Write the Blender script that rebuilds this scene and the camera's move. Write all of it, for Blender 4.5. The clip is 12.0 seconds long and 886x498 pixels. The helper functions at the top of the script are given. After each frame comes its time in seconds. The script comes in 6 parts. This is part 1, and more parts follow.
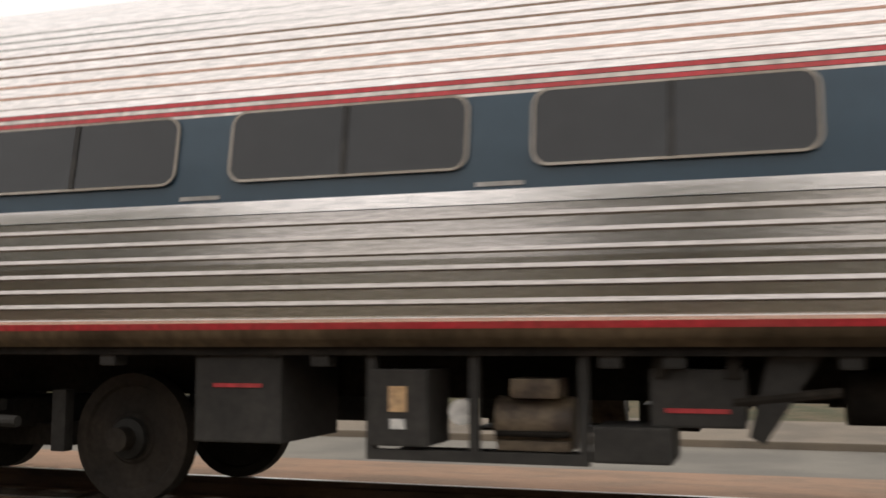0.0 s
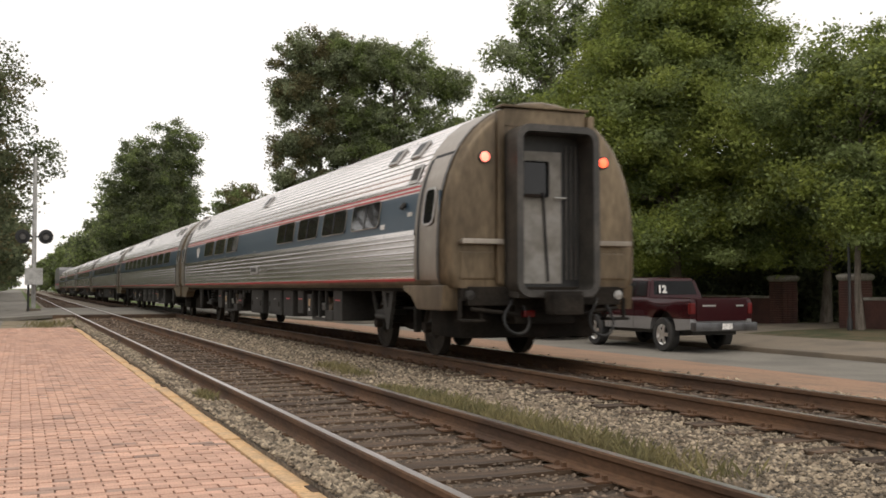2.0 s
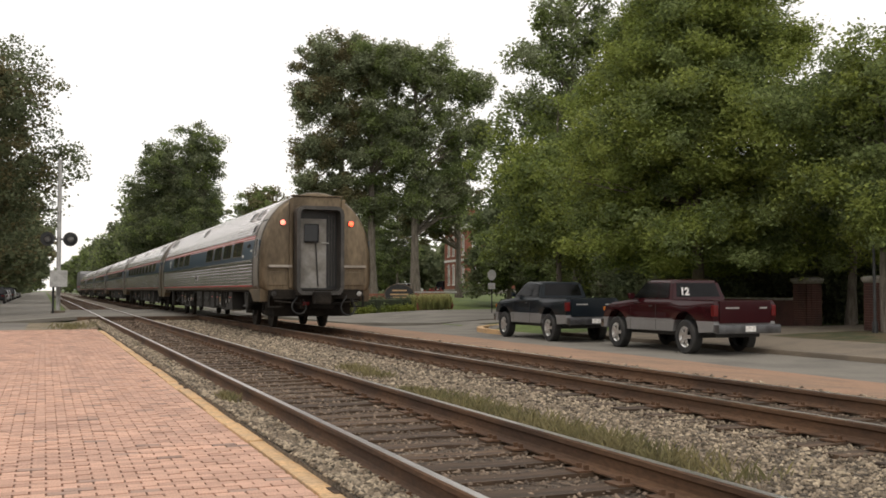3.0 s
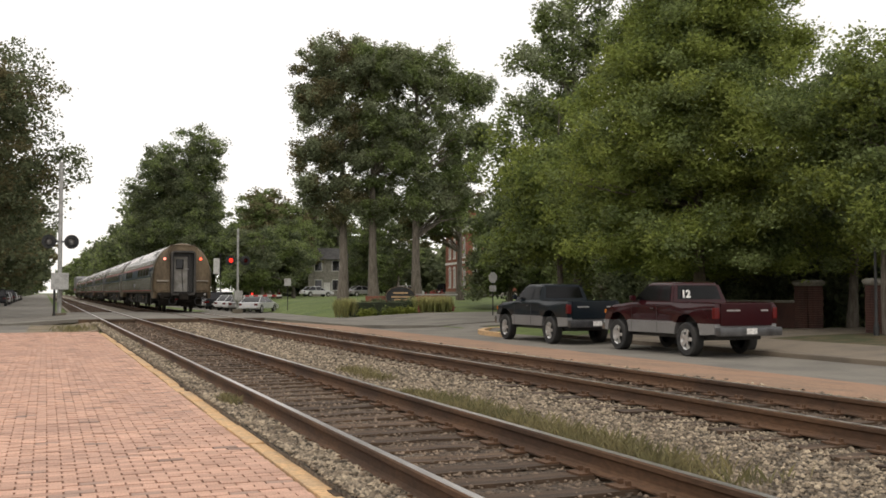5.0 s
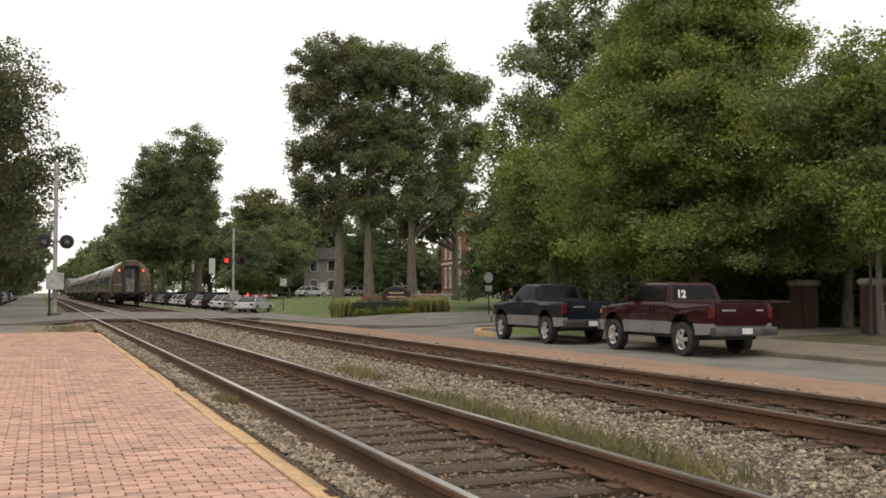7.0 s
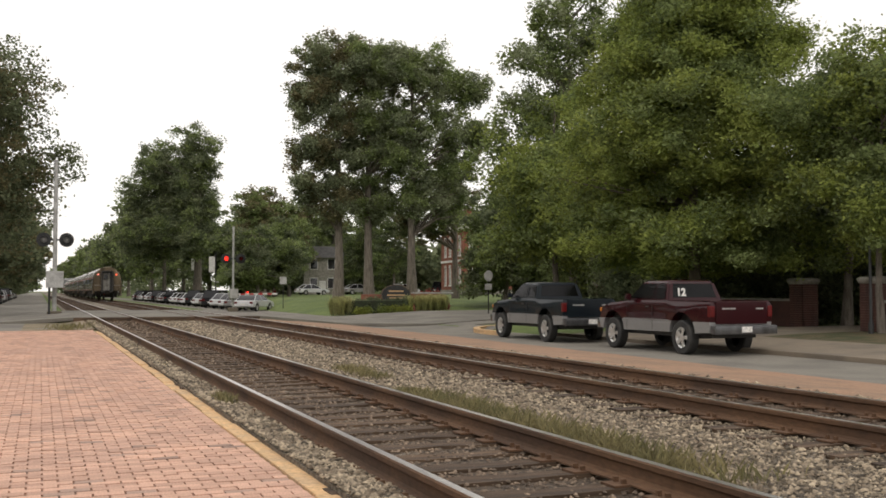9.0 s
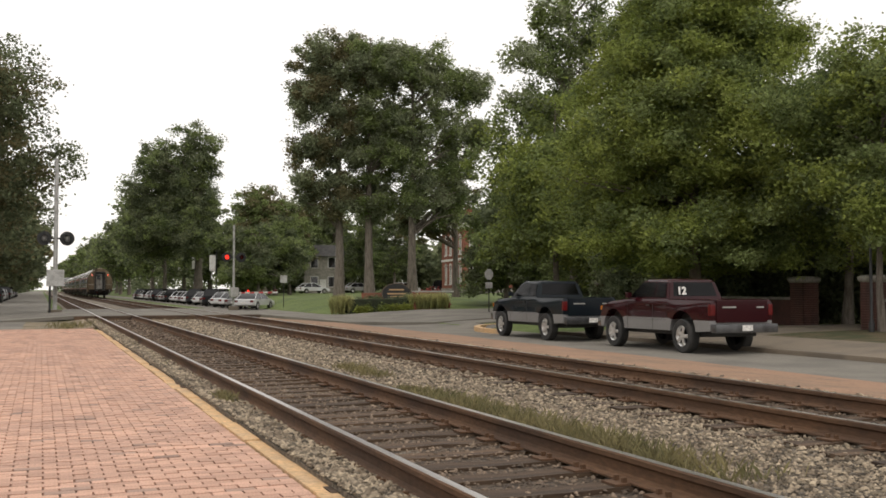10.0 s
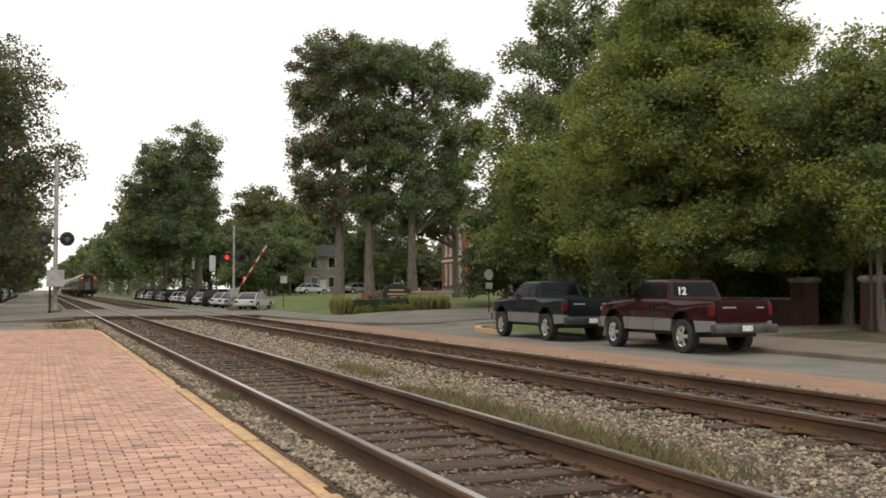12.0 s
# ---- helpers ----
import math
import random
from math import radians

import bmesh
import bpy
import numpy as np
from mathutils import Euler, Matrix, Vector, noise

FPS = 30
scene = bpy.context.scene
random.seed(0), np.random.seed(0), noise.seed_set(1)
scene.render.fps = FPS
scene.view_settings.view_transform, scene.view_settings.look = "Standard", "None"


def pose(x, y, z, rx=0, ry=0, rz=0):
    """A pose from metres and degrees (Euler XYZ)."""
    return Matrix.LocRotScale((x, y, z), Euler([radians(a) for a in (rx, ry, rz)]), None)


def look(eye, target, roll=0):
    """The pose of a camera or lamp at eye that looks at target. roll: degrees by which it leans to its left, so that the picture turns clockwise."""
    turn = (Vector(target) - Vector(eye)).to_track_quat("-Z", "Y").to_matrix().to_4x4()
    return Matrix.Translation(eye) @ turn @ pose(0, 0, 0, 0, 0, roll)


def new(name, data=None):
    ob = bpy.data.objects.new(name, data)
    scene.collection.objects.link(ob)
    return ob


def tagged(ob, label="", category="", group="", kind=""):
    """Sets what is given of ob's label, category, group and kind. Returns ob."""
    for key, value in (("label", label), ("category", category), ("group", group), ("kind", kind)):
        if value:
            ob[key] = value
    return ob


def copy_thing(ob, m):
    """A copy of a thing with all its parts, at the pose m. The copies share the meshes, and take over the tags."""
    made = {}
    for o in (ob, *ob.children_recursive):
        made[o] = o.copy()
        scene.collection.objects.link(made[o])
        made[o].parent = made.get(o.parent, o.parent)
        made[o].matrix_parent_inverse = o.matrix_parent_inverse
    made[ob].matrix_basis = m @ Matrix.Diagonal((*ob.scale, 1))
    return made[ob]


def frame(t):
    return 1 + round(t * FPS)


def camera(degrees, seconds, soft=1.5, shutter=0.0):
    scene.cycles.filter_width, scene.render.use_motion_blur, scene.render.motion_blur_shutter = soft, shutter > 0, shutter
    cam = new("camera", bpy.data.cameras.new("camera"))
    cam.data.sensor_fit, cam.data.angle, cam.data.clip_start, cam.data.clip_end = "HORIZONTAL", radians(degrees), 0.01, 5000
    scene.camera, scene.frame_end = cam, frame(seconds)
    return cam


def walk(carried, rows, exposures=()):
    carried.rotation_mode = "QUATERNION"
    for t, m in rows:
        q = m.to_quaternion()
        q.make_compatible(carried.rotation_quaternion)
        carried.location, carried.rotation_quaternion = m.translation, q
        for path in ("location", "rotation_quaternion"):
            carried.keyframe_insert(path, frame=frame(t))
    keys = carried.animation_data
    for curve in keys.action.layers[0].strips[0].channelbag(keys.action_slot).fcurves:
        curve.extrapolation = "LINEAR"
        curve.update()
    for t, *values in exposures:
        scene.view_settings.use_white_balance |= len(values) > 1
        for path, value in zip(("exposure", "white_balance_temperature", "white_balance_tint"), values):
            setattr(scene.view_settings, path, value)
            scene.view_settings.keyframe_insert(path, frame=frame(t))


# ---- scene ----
# camera: one spot beside the platform edge, panning after the train
def yaw_row(t, yaw, pitch, roll=0.0):
    return (t, pose(0, 0, 1.10, 90 + pitch, roll, yaw))


cam = camera(47.1, 12.0, soft=1.65, shutter=0.2)
PATH = [
    (0.0, -72.33, 5.5, 0.0), (0.1, -65.34, 5.45, 0.0), (0.2, -59.29, 5.4, 0.0), (0.3, -54.03, 5.2, 0.0), (0.4, -49.41, 4.85, 0.0),
    (0.5, -45.8, 4.05, 0.0), (0.6, -42.8, 3.15, 0.0), (0.7, -40.2, 2.65, 0.0), (0.8, -37.85, 2.45, 0.0), (0.9, -35.8, 2.35, 0.0), (1.0, -33.75, 2.25, 0.0),
    (1.1, -31.9, 2.23, 0.0), (1.25, -29.1, 2.22, 0.0), (1.5, -25.45, 2.2, 0.0), (1.75, -23.6, 2.19, 0.0), (2.0, -22.6, 2.2, 0.0), (2.5, -21.85, 2.3, 0.0), (3.0, -21.39, 2.32, 0.0),
    (4.0, -21.33, 2.40, 0.0), (5.0, -21.33, 2.46, 0.0), (5.5, -21.35, 2.46, 0.0), (6.0, -21.44, 2.46, 0.0), (6.5, -21.53, 2.46, 0.0), (7.0, -21.57, 2.46, 0.0),
    (8.0, -21.58, 2.42, 0.0), (9.0, -21.58, 2.36, 0.0), (9.5, -21.56, 2.30, 0.0), (10.0, -21.55, 2.28, 0.0), (11.0, -21.55, 2.30, 0.0), (12.0, -21.55, 2.30, 0.0),
]
walk(cam, [yaw_row(*r) for r in PATH])

# overcast sky, with a weak, wide sun behind the cloud
world = bpy.data.worlds.new("overcast_sky")
scene.world = world
world.use_nodes = True
wn, wl = world.node_tree.nodes, world.node_tree.links
sky = wn.new("ShaderNodeTexSky")
sky.sky_type, sky.sun_disc = "NISHITA", False
sky.sun_elevation, sky.sun_rotation = radians(55), radians(150)
cloud = wn.new("ShaderNodeBackground")
cloud.inputs[0].default_value, cloud.inputs[1].default_value = (1.0, 0.955, 0.91, 1), 1.22
blue = wn["Background"]
blue.inputs[1].default_value = 0.1
wl.new(sky.outputs[0], blue.inputs[0])
both = wn.new("ShaderNodeMixShader")
both.inputs[0].default_value = 0.88
wl.new(blue.outputs[0], both.inputs[1])
wl.new(cloud.outputs[0], both.inputs[2])
wl.new(both.outputs[0], wn["World Output"].inputs[0])
sun = new("sun", bpy.data.lights.new("sun", "SUN"))
sun.data.energy, sun.data.angle, sun.data.color = 0.7, radians(25), (1.0, 0.95, 0.88)
sun.matrix_world = look((-30, -50, 80), (0, 0, 0))
scene.view_settings.exposure = 0.0


# ---- materials
def material(name, color, rough=0.7, metal=0.0, color2=None, scale=4.0, fine=40.0, bump=0.2, streak=None, island=0.0, spec=0.5, emit=0.0, mixlow=0.42, mixhigh=0.62, dist=0.01, grain=0.25):
    """Base colour mottled at two scales, with fine relief; streak stretches the pattern, island varies loose pieces."""
    m = bpy.data.materials.new(name)
    m.use_nodes = True
    n, l = m.node_tree.nodes, m.node_tree.links
    b = n["Principled BSDF"]
    b.inputs["Roughness"].default_value, b.inputs["Metallic"].default_value = rough, metal
    b.inputs["Specular IOR Level"].default_value = spec
    co = n.new("ShaderNodeTexCoord")
    mp = n.new("ShaderNodeMapping")
    mp.inputs["Scale"].default_value = streak or (1, 1, 1)
    l.new(co.outputs["Object"], mp.inputs[0])
    big, small = n.new("ShaderNodeTexNoise"), n.new("ShaderNodeTexNoise")
    for t, s in ((big, scale), (small, fine)):
        t.inputs["Scale"].default_value, t.inputs["Detail"].default_value = s, 4
        l.new(mp.outputs[0], t.inputs["Vector"])
    ramp = n.new("ShaderNodeMapRange")
    ramp.inputs["From Min"].default_value, ramp.inputs["From Max"].default_value = mixlow, mixhigh
    l.new(big.outputs["Fac"], ramp.inputs["Value"])
    mix = n.new("ShaderNodeMix")
    mix.data_type = "RGBA"
    c2 = color2 or tuple(c * 0.7 for c in color)
    mix.inputs["A"].default_value, mix.inputs["B"].default_value = (*color, 1), (*c2, 1)
    l.new(ramp.outputs[0], mix.inputs["Factor"])
    hsv = n.new("ShaderNodeHueSaturation")
    l.new(mix.outputs["Result"], hsv.inputs["Color"])
    val = n.new("ShaderNodeMapRange")
    val.inputs["From Min"].default_value, val.inputs["From Max"].default_value = 0.3, 0.7
    val.inputs["To Min"].default_value, val.inputs["To Max"].default_value = 1 - grain, 1 + grain
    l.new(small.outputs["Fac"], val.inputs["Value"])
    last = val.outputs[0]
    if island:
        if island > 0:
            src = n.new("ShaderNodeNewGeometry").outputs["Random Per Island"]
        else:
            src = n.new("ShaderNodeObjectInfo").outputs["Random"]
        r = n.new("ShaderNodeMapRange")
        r.inputs["To Min"].default_value, r.inputs["To Max"].default_value = 1 - abs(island), 1 + abs(island)
        l.new(src, r.inputs["Value"])
        mul = n.new("ShaderNodeMath")
        mul.operation = "MULTIPLY"
        l.new(last, mul.inputs[0])
        l.new(r.outputs[0], mul.inputs[1])
        last = mul.outputs[0]
    l.new(last, hsv.inputs["Value"])
    l.new(hsv.outputs[0], b.inputs["Base Color"])
    if bump:
        bp = n.new("ShaderNodeBump")
        bp.inputs["Strength"].default_value, bp.inputs["Distance"].default_value = bump, dist
        l.new(small.outputs["Fac"], bp.inputs["Height"])
        l.new(bp.outputs[0], b.inputs["Normal"])
    if emit:
        b.inputs["Emission Color"].default_value, b.inputs["Emission Strength"].default_value = (*color, 1), emit
    return m


# one steel twice: sky brightness in the roof colour, dim surroundings in STEEL_LOW
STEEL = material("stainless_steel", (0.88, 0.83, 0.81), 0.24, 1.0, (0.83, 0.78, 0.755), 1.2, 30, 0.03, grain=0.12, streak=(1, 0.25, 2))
STEEL_LOW = material("dim_reflection_steel", (0.52, 0.48, 0.455), 0.22, 1.0, (0.46, 0.42, 0.385), 1.2, 30, 0.03, streak=(1, 0.25, 2), grain=0.14)
STEEL_SMOOTH = material("smooth_dull_steel", (0.36, 0.32, 0.275), 0.42, 0.9, (0.27, 0.235, 0.195), 0.9, 20, 0.03, streak=(1, 1, 0.3), grain=0.1)
STEEL_DIRTY = material("grimy_steel", (0.185, 0.138, 0.086), 0.40, 0.5, (0.10, 0.074, 0.046), 1.3, 14, 0.06, streak=(1, 1, 0.35))
BAND_BLUE = material("blue_band_paint", (0.027, 0.055, 0.082), 0.32, 0.0, (0.034, 0.062, 0.088), 0.5, 8, 0.0, grain=0.06)
STRIPE_RED = material("red_stripe_paint", (0.50, 0.035, 0.045), 0.45, 0.0, (0.42, 0.05, 0.05), 2, 20, 0.02)
STRIPE_WHITE = material("white_stripe_paint", (0.70, 0.66, 0.62), 0.45, 0.0, (0.6, 0.55, 0.5), 2, 20, 0.02)
UNDER = material("underframe_grime", (0.016, 0.014, 0.012), 0.95, 0.0, (0.03, 0.025, 0.02), 2, 20, 0.3, spec=0.15)
MACHINE = material("oily_tan_casting", (0.17, 0.125, 0.08), 0.6, 0.0, (0.07, 0.05, 0.035), 6, 40, 0.2)
BOXGREY = material("equipment_box_paint", (0.034, 0.031, 0.027), 0.75, 0.0, (0.021, 0.019, 0.016), 1.5, 18, 0.15)
WHEEL = material("brown_wheel_grime", (0.045, 0.036, 0.028), 0.85, 0.0, (0.028, 0.023, 0.019), 3, 24, 0.3, spec=0.25)
RUBBER = material("black_rubber", (0.02, 0.02, 0.02), 0.75, 0, (0.035, 0.033, 0.03), 4, 40, 0.2)
GANGWAY = material("gangway_rubber", (0.065, 0.058, 0.05), 0.4, 0, (0.035, 0.032, 0.028), 3, 20, 0.1)
DOOR_GREY = material("end_door_paint", (0.28, 0.265, 0.24), 0.5, 0, (0.17, 0.155, 0.13), 2, 15, 0.05, grain=0.12)
RAIL_RUST = material("rail_rust", (0.132, 0.070, 0.036), 0.85, 0.0, (0.078, 0.043, 0.025), 2.5, 40, 0.3, streak=(1, 0.3, 1))
RAIL_TOP = material("polished_rail_head", (0.66, 0.63, 0.61), 0.28, 0.95, (0.5, 0.47, 0.45), 1, 30, 0.03, streak=(6, 0.1, 1))
TIE = material("weathered_tie_wood", (0.105, 0.066, 0.039), 0.92, 0.0, (0.055, 0.036, 0.023), 3, 26, 0.6, streak=(0.35, 3, 3), island=-0.35)
STONE_BROWN = material("rust_stained_stone", (0.21, 0.155, 0.11), 0.9, 0.0, (0.11, 0.08, 0.058), 5, 60, 0.4, island=0.55)
BED_BROWN = material("rust_stained_bed", (0.15, 0.112, 0.08), 0.95, 0.0, (0.07, 0.052, 0.038), 18, 70, 1.0, dist=0.04)
STONE = material("ballast_stone", (0.30, 0.242, 0.17), 0.9, 0.0, (0.15, 0.115, 0.08), 5, 60, 0.4, island=0.75)
BED = material("ballast_bed", (0.27, 0.225, 0.17), 0.95, 0.0, (0.12, 0.10, 0.078), 18, 70, 1.0, dist=0.04)
BRICK = material("platform_brick", (0.57, 0.345, 0.25), 0.85, 0.0, (0.49, 0.30, 0.222), 0.9, 60, 0.25, island=-0.17)
BRICK_S = material("platform_brick_far", (0.57, 0.345, 0.25), 0.85, 0.0, (0.49, 0.30, 0.222), 0.9, 60, 0.25, island=0.17)
JOINT = material("sandy_joint", (0.20, 0.13, 0.10), 0.95, 0, (0.14, 0.10, 0.08), 6, 50, 0.4)
KERB_YELLOW = material("worn_yellow_paint", (0.63, 0.40, 0.20), 0.8, 0, (0.50, 0.335, 0.19), 3, 30, 0.3)
ASPHALT = material("grey_asphalt", (0.20, 0.182, 0.152), 0.9, 0, (0.145, 0.132, 0.112), 0.5, 60, 0.4)
CONCRETE = material("concrete", (0.20, 0.162, 0.12), 0.9, 0, (0.145, 0.12, 0.092), 0.8, 40, 0.3)
GRASS = material("mown_grass", (0.125, 0.165, 0.042), 0.95, 0, (0.09, 0.125, 0.034), 0.35, 30, 0.7, dist=0.04)
BLADE = material("grass_blade", (0.21, 0.178, 0.08), 0.8, 0, (0.15, 0.138, 0.058), 2, 20, 0, island=0.35)
BARK = material("tree_bark", (0.20, 0.17, 0.14), 0.95, 0, (0.12, 0.10, 0.08), 3, 22, 0.8, streak=(3, 3, 0.5), dist=0.03)
# RED_BRICK darkened for piers and wall: the tree's shade is in the colour
PIER_BRICK = material("shaded_pier_brick", (0.085, 0.036, 0.027), 0.9, 0, (0.058, 0.027, 0.021), 1.5, 25, 0.3)
RED_BRICK = material("red_brick_wall", (0.27, 0.10, 0.062), 0.9, 0, (0.20, 0.075, 0.05), 1.5, 25, 0.3)
# stone colour also lowered for the tree shade on the pier caps
STONE_CAP = material("limestone_cap", (0.30, 0.28, 0.24), 0.9, 0, (0.19, 0.175, 0.145), 3, 30, 0.3)
WHITE_TRIM = material("white_trim_paint", (0.72, 0.70, 0.66), 0.6, 0, (0.6, 0.58, 0.54), 2, 20, 0.05)
ROOFING = material("dark_roofing", (0.09, 0.085, 0.08), 0.9, 0, (0.06, 0.058, 0.055), 2, 20, 0.3)
GALV = material("galvanised_metal", (0.48, 0.47, 0.45), 0.5, 0.5, (0.36, 0.35, 0.33), 3, 30, 0.05)
BLACK = material("black_paint", (0.018, 0.018, 0.018), 0.5, 0, (0.03, 0.03, 0.028), 3, 30, 0.03)
GLASS = material("dark_window_glass", (0.010, 0.010, 0.011), 0.04, 0, (0.013, 0.013, 0.014), 2, 10, 0.0, spec=0.62)
ALLOY = material("bright_alloy", (0.72, 0.71, 0.69), 0.32, 0.85, (0.6, 0.59, 0.57), 4, 30, 0, grain=0.06)
CHROME = material("chrome", (0.36, 0.36, 0.36), 0.22, 1.0, (0.3, 0.3, 0.3), 3, 30, 0, grain=0.05)
MAROON = material("maroon_car_paint", (0.034, 0.0055, 0.0075), 0.14, 0.0, (0.029, 0.005, 0.007), 1, 10, 0, spec=0.3, grain=0.04)
SILVER = material("silver_car_paint", (0.27, 0.265, 0.26), 0.4, 0.3, (0.24, 0.235, 0.23), 1, 10, 0, grain=0.04)
NAVY = material("dark_green_car_paint", (0.008, 0.013, 0.016), 0.25, 0.0, (0.007, 0.010, 0.015), 1, 10, 0, spec=0.25, grain=0.04)
WHITEPAINT = material("white_car_paint", (0.62, 0.62, 0.62), 0.3, 0, (0.56, 0.56, 0.56), 1, 10, 0, grain=0.04)
DARKCAR = material("dark_car_paint", (0.02, 0.021, 0.024), 0.25, 0.0, (0.017, 0.018, 0.02), 1, 10, 0, spec=0.4, grain=0.04)
REDLENS = material("red_lens", (0.12, 0.008, 0.008), 0.25, 0, (0.09, 0.008, 0.008), 4, 20, 0, spec=0.3, grain=0.05)
RED_ON = material("lit_red_lens", (1.0, 0.10, 0.04), 0.3, 0, None, 4, 20, 0, emit=3.2)
SIGNAL_ON = material("lit_signal_lens", (1.0, 0.035, 0.02), 0.3, 0, None, 4, 20, 0, emit=1.7)
PINK_ON = material("lit_marker_lens", (1.0, 0.25, 0.17), 0.3, 0, None, 4, 20, 0, emit=2.3)
AMBER = material("amber_lens", (0.75, 0.25, 0.03), 0.25, 0, None, 4, 20, 0)
BUMPER = material("dull_bumper_steel", (0.16, 0.16, 0.165), 0.35, 0.8, (0.10, 0.10, 0.10), 3, 20, 0, grain=0.05)
HEDGE_CORE = material("hedge_shade", (0.035, 0.045, 0.02), 0.95, 0, (0.025, 0.03, 0.015), 4, 30, 0.6)
CAB_GLASS = material("tinted_glass", (0.006, 0.006, 0.007), 0.06, 0, (0.009, 0.009, 0.01), 2, 10, 0.0, spec=0.42)
LITTER = material("leaf_litter_turf", (0.105, 0.078, 0.04), 0.95, 0, (0.05, 0.055, 0.02), 1.6, 26, 0.6, dist=0.03)
MULCH = material("flower_bed_soil", (0.07, 0.05, 0.035), 0.95, 0, None, 5, 30, 0.6)


def leafmat(name, c, c2, island=0.4):
    m = material(name, c, 0.65, 0, c2, 0.5, 6, 0, island=island, spec=0.3)
    n, l = m.node_tree.nodes, m.node_tree.links
    b = n["Principled BSDF"]
    tr = n.new("ShaderNodeBsdfTranslucent")
    hs = b.inputs["Base Color"].links[0].from_socket
    l.new(hs, tr.inputs[0])
    ad = n.new("ShaderNodeMixShader")
    ad.inputs[0].default_value = 0.5
    l.new(b.outputs[0], ad.inputs[1])
    l.new(tr.outputs[0], ad.inputs[2])
    l.new(ad.outputs[0], n["Material Output"].inputs[0])
    return m


LEAF_DARK = leafmat("dark_leaf", (0.185, 0.205, 0.11), (0.135, 0.162, 0.088))
LEAF_MID = leafmat("mid_leaf", (0.225, 0.27, 0.10), (0.17, 0.215, 0.082))
LEAF_BRIGHT = leafmat("bright_leaf", (0.275, 0.315, 0.078), (0.205, 0.25, 0.064))
LEAF_BROWN = leafmat("turning_leaf", (0.215, 0.185, 0.095), (0.155, 0.15, 0.075))
# paler leaf copy for thin crowns: daylight through them is put into the colour
LEAF_SKYLIT = leafmat("skylit_leaf", (0.27, 0.295, 0.17), (0.21, 0.24, 0.14))
LEAF_RED = leafmat("red_flower", (0.35, 0.06, 0.06), (0.25, 0.08, 0.06))
LEAF_YELLOW = leafmat("yellow_green_leaf", (0.22, 0.24, 0.05), (0.16, 0.2, 0.05))


# ---- mesh helpers
def mesh_of(name, bm, mat, smooth=False):
    me = bpy.data.meshes.new(name)
    bm.normal_update()
    bm.to_mesh(me)
    bm.free()
    for m in mat if isinstance(mat, (list, tuple)) else [mat]:
        me.materials.append(m)
    if smooth:
        me.shade_smooth()
        me.set_sharp_from_angle(angle=radians(38))
    return me


def part(name, bm, mat, parent=None, label="", smooth=False, at=None):
    ob = new(name, mesh_of(name, bm, mat, smooth))
    ob.parent = parent
    if at is not None:
        ob.matrix_basis = at
    return tagged(ob, label)


def pydata(name, verts, faces, mat, parent=None, smooth=False):
    me = bpy.data.meshes.new(name)
    me.from_pydata(verts, [], faces)
    me.materials.append(mat)
    if smooth:
        me.shade_smooth()
    ob = new(name, me)
    ob.parent = parent
    return ob


def root(name, m=None, **tags):
    ob = new(name)
    ob.empty_display_size = 0.2
    if m is not None:
        ob.matrix_basis = m
    return tagged(ob, **tags)


def box(x0, x1, y0, y1, z0, z1, bevel=0.0, bm=None, turn=None):
    b = bmesh.new()
    bmesh.ops.create_cube(b, size=1)
    bmesh.ops.transform(b, matrix=Matrix.Translation(((x0 + x1) / 2, (y0 + y1) / 2, (z0 + z1) / 2)) @ Matrix.Diagonal((abs(x1 - x0), abs(y1 - y0), abs(z1 - z0), 1)), verts=b.verts)
    if bevel:
        bmesh.ops.bevel(b, geom=b.edges[:], offset=bevel, segments=2, affect="EDGES", profile=0.7)
    if turn is not None:
        bmesh.ops.transform(b, matrix=turn, verts=b.verts)
    return join(bm, b)


def join(bm, b):
    if bm is None:
        return b
    me = bpy.data.meshes.new("tmp")
    b.to_mesh(me)
    b.free()
    bm.from_mesh(me)
    bpy.data.meshes.remove(me)
    return bm


def tube(p, q, r0, r1=None, sides=10, bm=None):
    """A rod from p to q, tapered, closed."""
    bm = bm or bmesh.new()
    p, q = Vector(p), Vector(q)
    turn = (q - p).to_track_quat("Z", "Y").to_matrix().to_4x4()
    b = bmesh.new()
    bmesh.ops.create_cone(b, cap_ends=True, segments=sides, radius1=r0, radius2=r0 if r1 is None else r1, depth=(q - p).length)
    bmesh.ops.transform(b, matrix=Matrix.Translation((p + q) / 2) @ turn, verts=b.verts)
    return join(bm, b)


def lathe(profile, axis="X", sides=28, bm=None, at=(0, 0, 0), cap=True):
    """A body of rotation from (radius, along) pairs."""
    bm = bm or bmesh.new()
    rings = []
    for r, a in profile:
        ring = []
        for i in range(sides):
            u = 2 * math.pi * i / sides
            c, s = r * math.cos(u), r * math.sin(u)
            v = {"X": (a, c, s), "Y": (c, a, s), "Z": (c, s, a)}[axis]
            ring.append(bm.verts.new(Vector(v) + Vector(at)))
        rings.append(ring)
    for a, b in zip(rings, rings[1:]):
        for i in range(sides):
            bm.faces.new((a[i], a[(i + 1) % sides], b[(i + 1) % sides], b[i]))
    for ring in (rings[0], rings[-1]):
        if cap and profile[0][0] > 0.001:
            try:
                bm.faces.new(ring)
            except ValueError:
                pass
    bmesh.ops.recalc_face_normals(bm, faces=bm.faces)
    return bm


